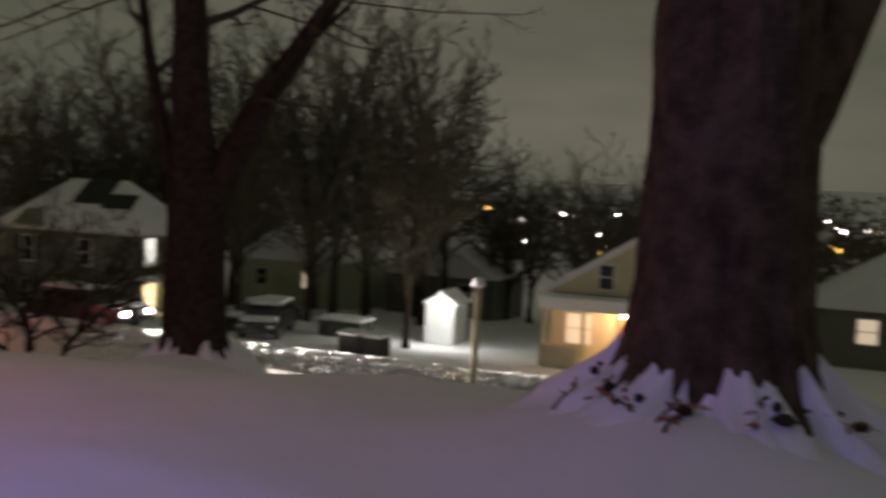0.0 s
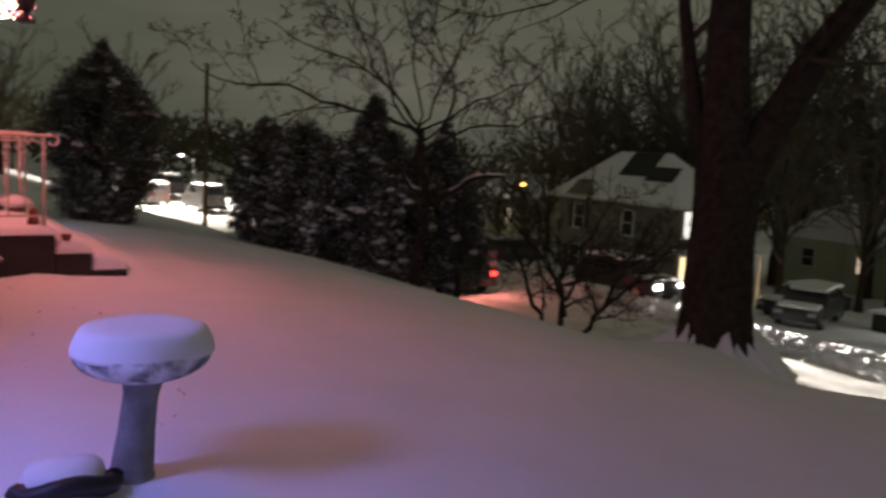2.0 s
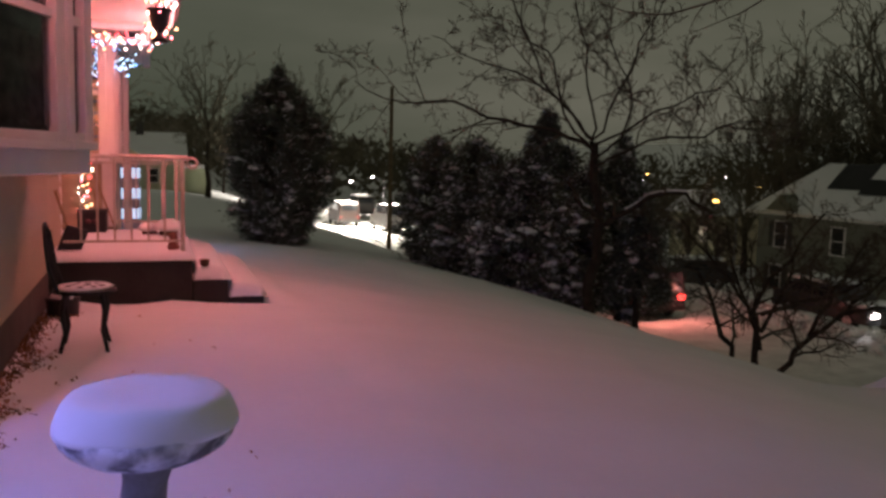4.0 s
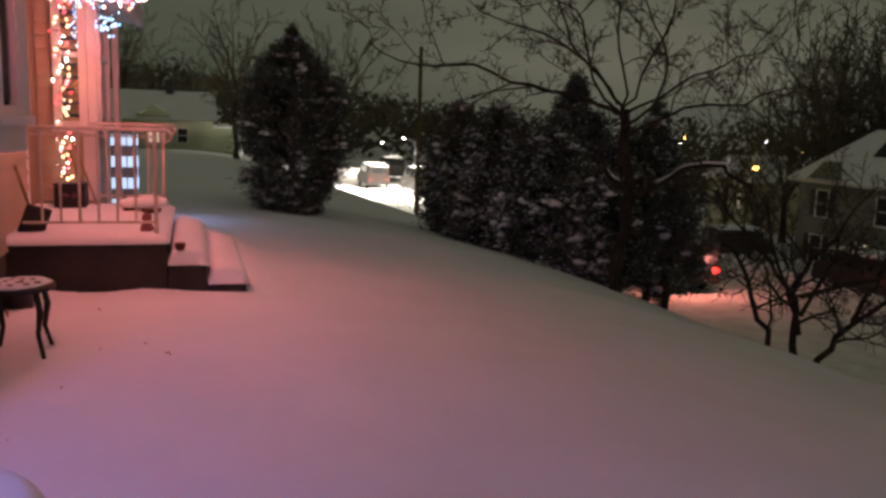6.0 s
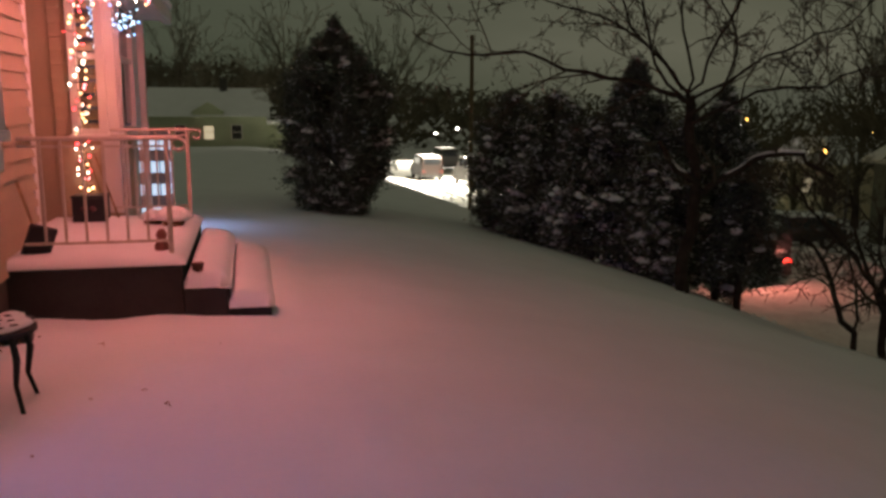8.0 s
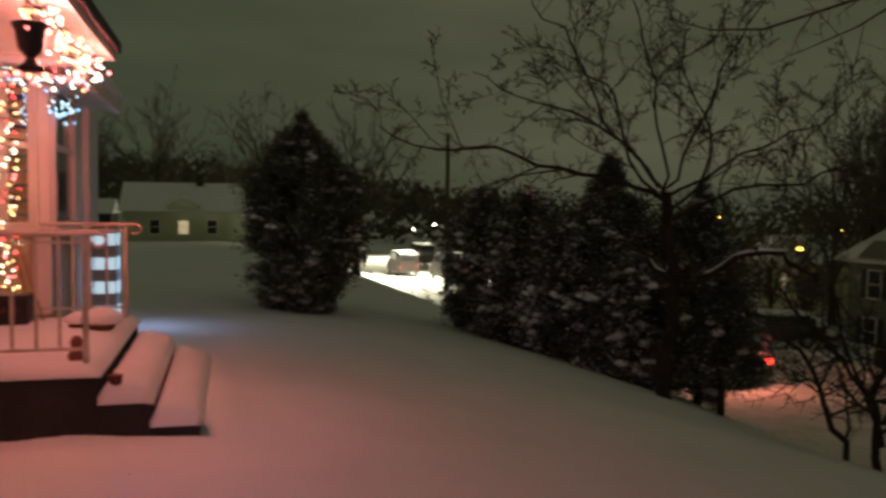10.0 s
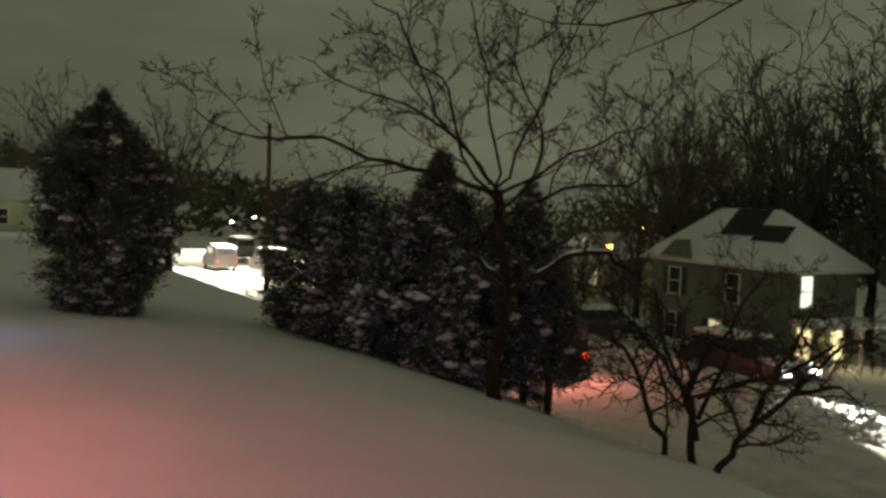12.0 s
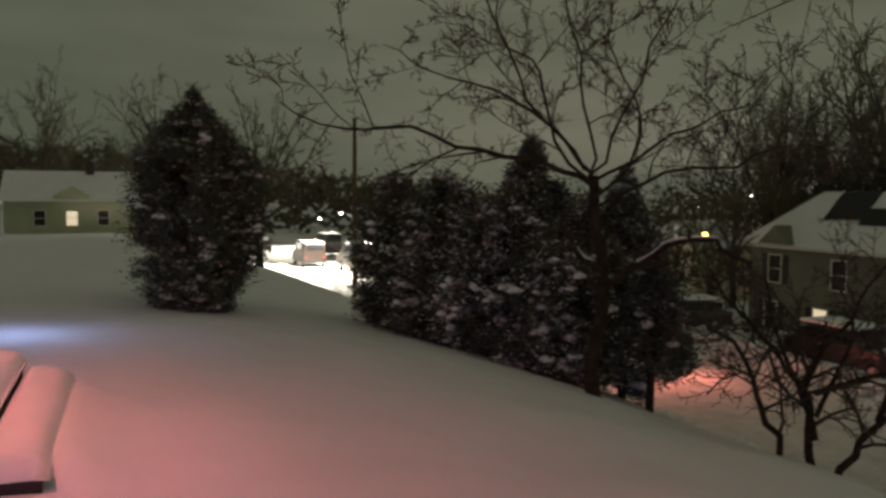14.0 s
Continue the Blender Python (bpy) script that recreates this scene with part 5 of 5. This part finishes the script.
part("porch_roof", boxed(-0.2, 1.79, -7.7, 0.1, 2.45, 2.95, bevel=0.05), SNOW, h)
part("porch_deck", boxed(0, 1.79, -7.6, 0, -0.6, 0.25), HOUSE_C, h)
part("porch_rail", boxed(0.0, 0.1, -1.55, -0.15, 0.25, 1.0), HOUSE_C, h)
for y in (-7.5, -4.9, -1.7, -0.1):
    part("porch_post", boxed(0, 0.16, y - 0.08, y + 0.08, 0.25, 2.45), HOUSE_C, h)
d = part("door", boxed(1.75, 1.79, -3.6, -2.7, 0.25, 2.3), WOOD, h)
part("porch_lamp", turned([(0.05, 0), (0.10, 0.05), (0.08, 0.16), (0.02, 0.2)], 10), LAMP_WARM, h).matrix_basis = pose(1.55, -3.0, 2.1)
face_window(h, pose(1.8, -1.2, 0.9, 0, 0, -90), 1.0, 1.2, WIN_DIM)

# small white shed with a flood lamp, and the long dark store beside it
h = empty("white_shed", pose(35.2, 14.05, -4.95) @ Matrix.Scale(0.80, 4), "small white boarded shed under a flood lamp", "shed")
part("wall", prism(boxed(0, 2.6, -1.8, 0, -0.6, 1.75), -0.02, 2.6, -1.8, 0, 1.75, 2.45, "x"), SHED_W, h)
part("roof", prism(bmesh.new(), 0.02, 2.8, -2.05, 0.25, 1.80, 2.62, "x"), SNOW, h)
part("flood_lamp", boxed(-0.16, -0.03, -1.05, -0.75, 1.82, 1.98, bevel=0.02), LAMP_WHITE, h)
h = empty("dark_store", pose(33.0, 17.6, -5.1) @ Matrix.Scale(0.6, 4), "long low dark store with a snowy roof", "shed")
part("wall", boxed(0, 2.2, -2.0, 1.6, -0.6, 1.1), TRAILER, h)
part("roof", boxed(-0.2, 2.4, -2.2, 1.8, 1.1, 1.32, bevel=0.06), SNOW, h)
h = empty("utility_box", pose(26.0, 13.0, 0), "pair of dark snowy bins on the lawn", "bin")
h.location.z = ground_z(26, 13)
for k in (0, 1):
    part("bin", boxed(0, 0.8, -0.9 + k, -0.1 + k, -0.1, 0.75, bevel=0.05), SHUTTER, h)
    part("snow_cap", boxed(-0.05, 0.85, -0.93 + k, -0.07 + k, 0.755, 0.92, bevel=0.07), SNOW_CLUMP, h)


def small_house(m, w, d, hh, material, label, lit):
    o = empty("far_house", m, label, "house", "far houses")
    part("wall", boxed(0, d, -w / 2, w / 2, -1.0, hh), material, o)
    part("roof", prism(bmesh.new(), -0.4, d + 0.4, -w / 2 - 0.4, w / 2 + 0.4, hh, hh + w * 0.33, "x"), SNOW, o)
    for k, y in enumerate((-w * 0.25, w * 0.25)):
        face_window(o, pose(0, y, hh * 0.45, 0, 0, -90), 0.9, 1.2, WIN_DIM if (k == lit) else ROOM_SHADE)
    return o


for x, y, w, d, hh, mt_, lit in ((52, 32, 8, 10, 3.5, HOUSE_A, 0), (58, 22, 9, 9, 3.2, HOUSE_B, 2), (50, 3, 7, 9, 3.0, HOUSE_A, 1), (66, 40, 9, 10, 4.5, HOUSE_C, 2), (72, 28, 8, 9, 4, HOUSE_B, 0), (62, 8, 9, 9, 3.5, HOUSE_B, 2), (44, -8, 8, 9, 3, HOUSE_B, 1), (43, 58, 6, 8, 4.0, HOUSE_C, 0)):
    small_house(pose(x, y, ground_z(x, y) - 0.1), w, d, hh, mt_, "snow-roofed house in the dark valley", lit)

# cream post on the lawn edge, utility poles and street lamps
o = empty("lawn_post", on(20.9, 6.9), "square cream post with a snow cap beside the road", "post")
part("shaft", boxed(-0.085, 0.085, -0.085, 0.085, -0.5, 3.0, bevel=0.02), POST_PALE, o)
part("snow_cap", turned([(0.15, 3.0), (0.19, 3.06), (0.15, 3.2), (0.05, 3.26)], 14, 0.05, 2), SNOW_CLUMP, o, "", True)
o = empty("utility_pole", on(13.5, 45.9), "dark wooden utility pole by the road", "pole")
link("shaft", tubes_mesh("shaft", [[(Vector((0, 0, -1)), 0.15), (Vector((0, 0, 9.5)), 0.10)]], 10), POST, o, "", True)


def street_lamp(x, y, h, head):
    o = empty("street_lamp", on(x, y), "tall thin street lamp shining over the snowy road", "street lamp", "street lamps")
    link("pole", tubes_mesh("pole", [[(Vector((0, 0, -0.5)), 0.09), (Vector((0, 0, h)), 0.06), (Vector((-0.6, 0, h + 0.4)), 0.04), (Vector((-1.4, 0, h + 0.5)), 0.04)]], 8), RIM, o, "", True)
    part("lamp_head", boxed(-1.62, -1.36, -0.12, 0.12, h + 0.40, h + 0.56, bevel=0.05), head, o)


street_lamp(27.6, 110, 3.2, LAMP_WHITE)
street_lamp(28.0, 100, 4.0, LAMP_WHITE)
street_lamp(31.6, 38.6, 4.2, LAMP_AMBER)


# ---- vehicles ----
def car(name, m, paint, label, length=4.4, width=1.8, height=1.5, style="car", tail=False, head=False, snow=0.10, category="car"):
    root = empty(name, m, label, category, "parked vehicles")
    hl, hw = length / 2, width / 2
    if style == "van":
        prof = [(-hl, 0.35), (-hl, height * 0.93), (-hl + 0.15, height), (hl - 1.5, height), (hl - 0.9, height * 0.62), (hl - 0.05, height * 0.5), (hl, 0.35)]
    else:
        prof = [(-hl, 0.35), (-hl + 0.02, height * 0.62), (-hl + 0.35, height * 0.66), (-hl + 0.95, height), (hl - 1.95, height), (hl - 1.15, height * 0.66), (hl - 0.1, height * 0.56), (hl, 0.35)]
    bm = bmesh.new()
    rows_ = []
    for s, k in ((-1, 1.0), (-0.97, 0.0), (0.97, 0.0), (1, 1.0)):
        row = []
        for a, z in prof:
            inset = 0.16 * max(0, (z - height * 0.6) / (height * 0.4)) * hw
            row.append(bm.verts.new((s * hw - math.copysign(inset, s), a * (0.985 if k else 1), z)))
        rows_.append(row)
    n = len(prof)
    for a, b in zip(rows_, rows_[1:]):
        for i in range(n):
            bm.faces.new((a[i], a[(i + 1) % n], b[(i + 1) % n], b[i]))
    bm.faces.new(rows_[0]), bm.faces.new(rows_[-1][::-1])
    bmesh.ops.recalc_face_normals(bm, faces=bm.faces[:])
    part("body", bm, paint, root)
    zt = height * 0.66
    for s in (-1, 1):
        b = boxed(s * hw * 0.93, s * hw * 0.96, -hl + 0.75, hl - 1.75, zt + 0.06, height - 0.1)
        part("side_window", b, CAR_GLASS, root)
        for y in (-hl + 0.85, hl - 0.85):
            w = part("wheel", turned([(0.28, -0.1), (0.33, -0.07), (0.33, 0.07), (0.28, 0.1)], 18), RUBBER, root)
            w.matrix_basis = pose(s * (hw - 0.1), y, 0.33, 0, 90, 0)
            part("rim", turned([(0.19, -0.11), (0.2, 0.0), (0.19, 0.11)], 14), RIM, w)
        t = part("tail_lamp", boxed(s * (hw - 0.34), s * (hw - 0.06), -hl - 0.03, -hl + 0.02, 0.72, 0.90, bevel=0.015), REDGLASS if tail else PAINT_RED, root)
        t = part("headlight", boxed(s * (hw - 0.42), s * (hw - 0.08), hl - 0.06, hl + 0.015, 0.60, 0.76, bevel=0.015), HEADGLASS if head else RIM, root)
    part("rear_window", boxed(-hw * 0.7, hw * 0.7, -hl - 0.012 if style == "van" else -hl + 0.35, (-hl + 0.01) if style == "van" else -hl + 0.55, zt + 0.06, height - 0.16), CAR_GLASS, root)
    part("bumper", boxed(-hw * 0.95, hw * 0.95, -hl - 0.07, -hl + 0.02, 0.36, 0.56, bevel=0.03), BLACK, root)
    if snow:
        part("roof_snow", boxed(-hw * 0.8, hw * 0.8, -hl + 0.5, hl - 1.7, height - 0.01, height + snow, bevel=0.05), SNOW_CLUMP, root, "snow on the roof")
        if style != "van":
            part("bonnet_snow", boxed(-hw * 0.85, hw * 0.85, hl - 1.1, hl - 0.2, height * 0.60, height * 0.64 + snow * 0.7, bevel=0.05), SNOW_CLUMP, root, "snow on the bonnet")
    return root


def parked(x, y, rz):
    return pose(x, y, road_z(y) + 0.04, 0, 0, rz)


car("pickup_van", parked(17.2, 26.9, 2), PAINT_DARK, "dark van with lit tail lamps on the snowy road", 4.6, 1.9, 1.85, "van", tail=True, snow=0.12, category="van")
car("parked_car", parked(15.3, 31.0, 0), PAINT_DARK, "dark car with lit tail lamps waiting on the snowy road", 4.3, 1.75, 1.4, tail=True)
car("parked_car", parked(20.3, 32.5, 0), PAINT_RED, "dark red car parked along the snow bank", 4.3, 1.75, 1.4)
car("parked_car", pose(22.8, 22.5, ground_z(22.8, 22.5) + 0.05, 0, 0, 180), PAINT_DARK, "dark parked car with lit headlights and snow on it", 4.3, 1.75, 1.4, head=True)
car("parked_car", pose(24.6, 33.5, ground_z(24.6, 33.5) + 0.02, 0, 0, 80), PAINT_DARK, "dark car under snow beside the house drive", 4.3, 1.75, 1.4)
car("far_van", parked(18.4, 63.0, 2), PAINT_GREY, "grey van parked on the bright snowy road", 4.9, 1.95, 2.1, "van", snow=0.02, category="van")
car("far_van", parked(16.2, 70.0, 0), PAINT_BROWN, "brownish van on the bright snowy road", 4.7, 1.85, 2.0, "van", snow=0.02, category="van")
car("far_van", parked(20.6, 82.0, 0), PAINT_GREY, "pale van far along the road", 4.9, 1.95, 2.1, "van", category="van")
car("far_car", parked(15.0, 88.0, 0), PAINT_DARK, "dark car far along the road", 4.3, 1.8, 1.45)
for x, y, s in ((32, 21, 0), (30, 19.5, 20)):
    car("garden_car", pose(x, y, ground_z(x, y) + 0.02, 0, 0, 90 + s), PAINT_DARK, "dark car under snow on the far lawn", 4.3, 1.75, 1.35, snow=0.16)

# ---- bare trees behind the houses ----
WOODS = "far bare trees"
protos = [domed_tree("bare_tree", on(44 + 5 * i, 46 - 5 * i), 15.0, ww, 0.24, 100 + i, "tall bare winter tree with a dense rounded crown", WOODS, 19, 10, 0.020) for i, ww in enumerate((10.0, 12.5, 8.5))]
rng = random.Random(9)


def stand(x, y, h):
    copy_thing(protos[rng.randrange(3)], on(x, y, -0.2, rng.uniform(0, 360), h / 15.0))


for k in range(29):
    az = -5 + 57 * (k + rng.random()) / 29
    d = rng.uniform(53, 72) if 30 < az < 50 else rng.uniform(47, 66)
    x, y = d * math.cos(radians(az)), d * math.sin(radians(az))
    tall = 9.0 + 9.5 * smooth(13, 25, az) + rng.uniform(-0.8, 2.0) - 4.0 * smooth(40, 47, az) + 2.5 * smooth(40, 34, az)
    stand(x, y, tall + 0.05 * (d - 47))
for k in range(8):
    az = 53 + 12 * (k + rng.random()) / 8
    d = rng.uniform(75, 110)
    stand(d * math.cos(radians(az)), d * math.sin(radians(az)), rng.uniform(6, 8))
# slender trees on the lawns beside the shed and left of the hip-roofed house
for x, y, h in ((31.8, 13.6, 11.0), (38.5, 26.8, 13.0), (40.0, 23.2, 13.5), (45.0, 22.0, 14.0), (29.5, 40.0, 8.5), (26.0, 44.0, 7.5), (25.5, 37.0, 6.0), (28.0, 35.5, 6.5)):
    stand(x, y, h)
# round-headed trees beyond the open yard and behind the cottage
domed_tree("bare_tree", on(9.0, 48.6), 9.8, 7.6, 0.2, 120, "spreading bare tree behind the rounded evergreen", WOODS, 18, 10, 0.014, 0.6)
domed_tree("bare_tree", on(4.3, 58.4), 11.2, 8.6, 0.2, 121, "round-headed bare tree beside the cottage", WOODS, 16, 10, 0.015)
for x, y, h in ((-5.0, 91.0, 16.0), (-10.5, 92.0, 13.5), (-17.0, 94.0, 14.0), (2.0, 97.0, 11.0), (8.5, 99.0, 11.5), (-26.0, 95.0, 14.0)):
    stand(x, y, h)

# far woods on the valley side, with town lights among them
rng = random.Random(77)
cent = []
for _ in range(5200):
    a = rng.uniform(-0.35, 1.75)
    d = rng.uniform(150, 420)
    x, y = d * math.cos(a), d * math.sin(a)
    cent.append(Vector((x, y, ground_z(x, y) + rng.uniform(0.5, 9.0) * (0.5 + d / 400))))
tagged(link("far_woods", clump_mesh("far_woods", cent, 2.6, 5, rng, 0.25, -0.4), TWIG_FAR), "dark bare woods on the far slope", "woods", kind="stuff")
for i in range(80):
    a = rng.uniform(-0.15, 1.0)
    d = rng.uniform(120, 260)
    x, y = d * math.cos(a), d * math.sin(a)
    o = empty("town_light", pose(x, y, ground_z(x, y)), "small distant town light on a pole", "street light", "town lights")
    hgt = rng.uniform(6, 15)
    link("pole", tubes_mesh("pole", [[(Vector((0, 0, 0)), 0.08), (Vector((0, 0, hgt)), 0.05)]], 4), RIM, o)
    part("lamp_head", turned([(0.1, 0), (0.24, 0.1), (0.2, 0.25), (0.05, 0.3)], 8), LAMP_AMBER if rng.random() < 0.25 else LAMP_WHITE, o).matrix_basis = pose(0, 0, hgt)
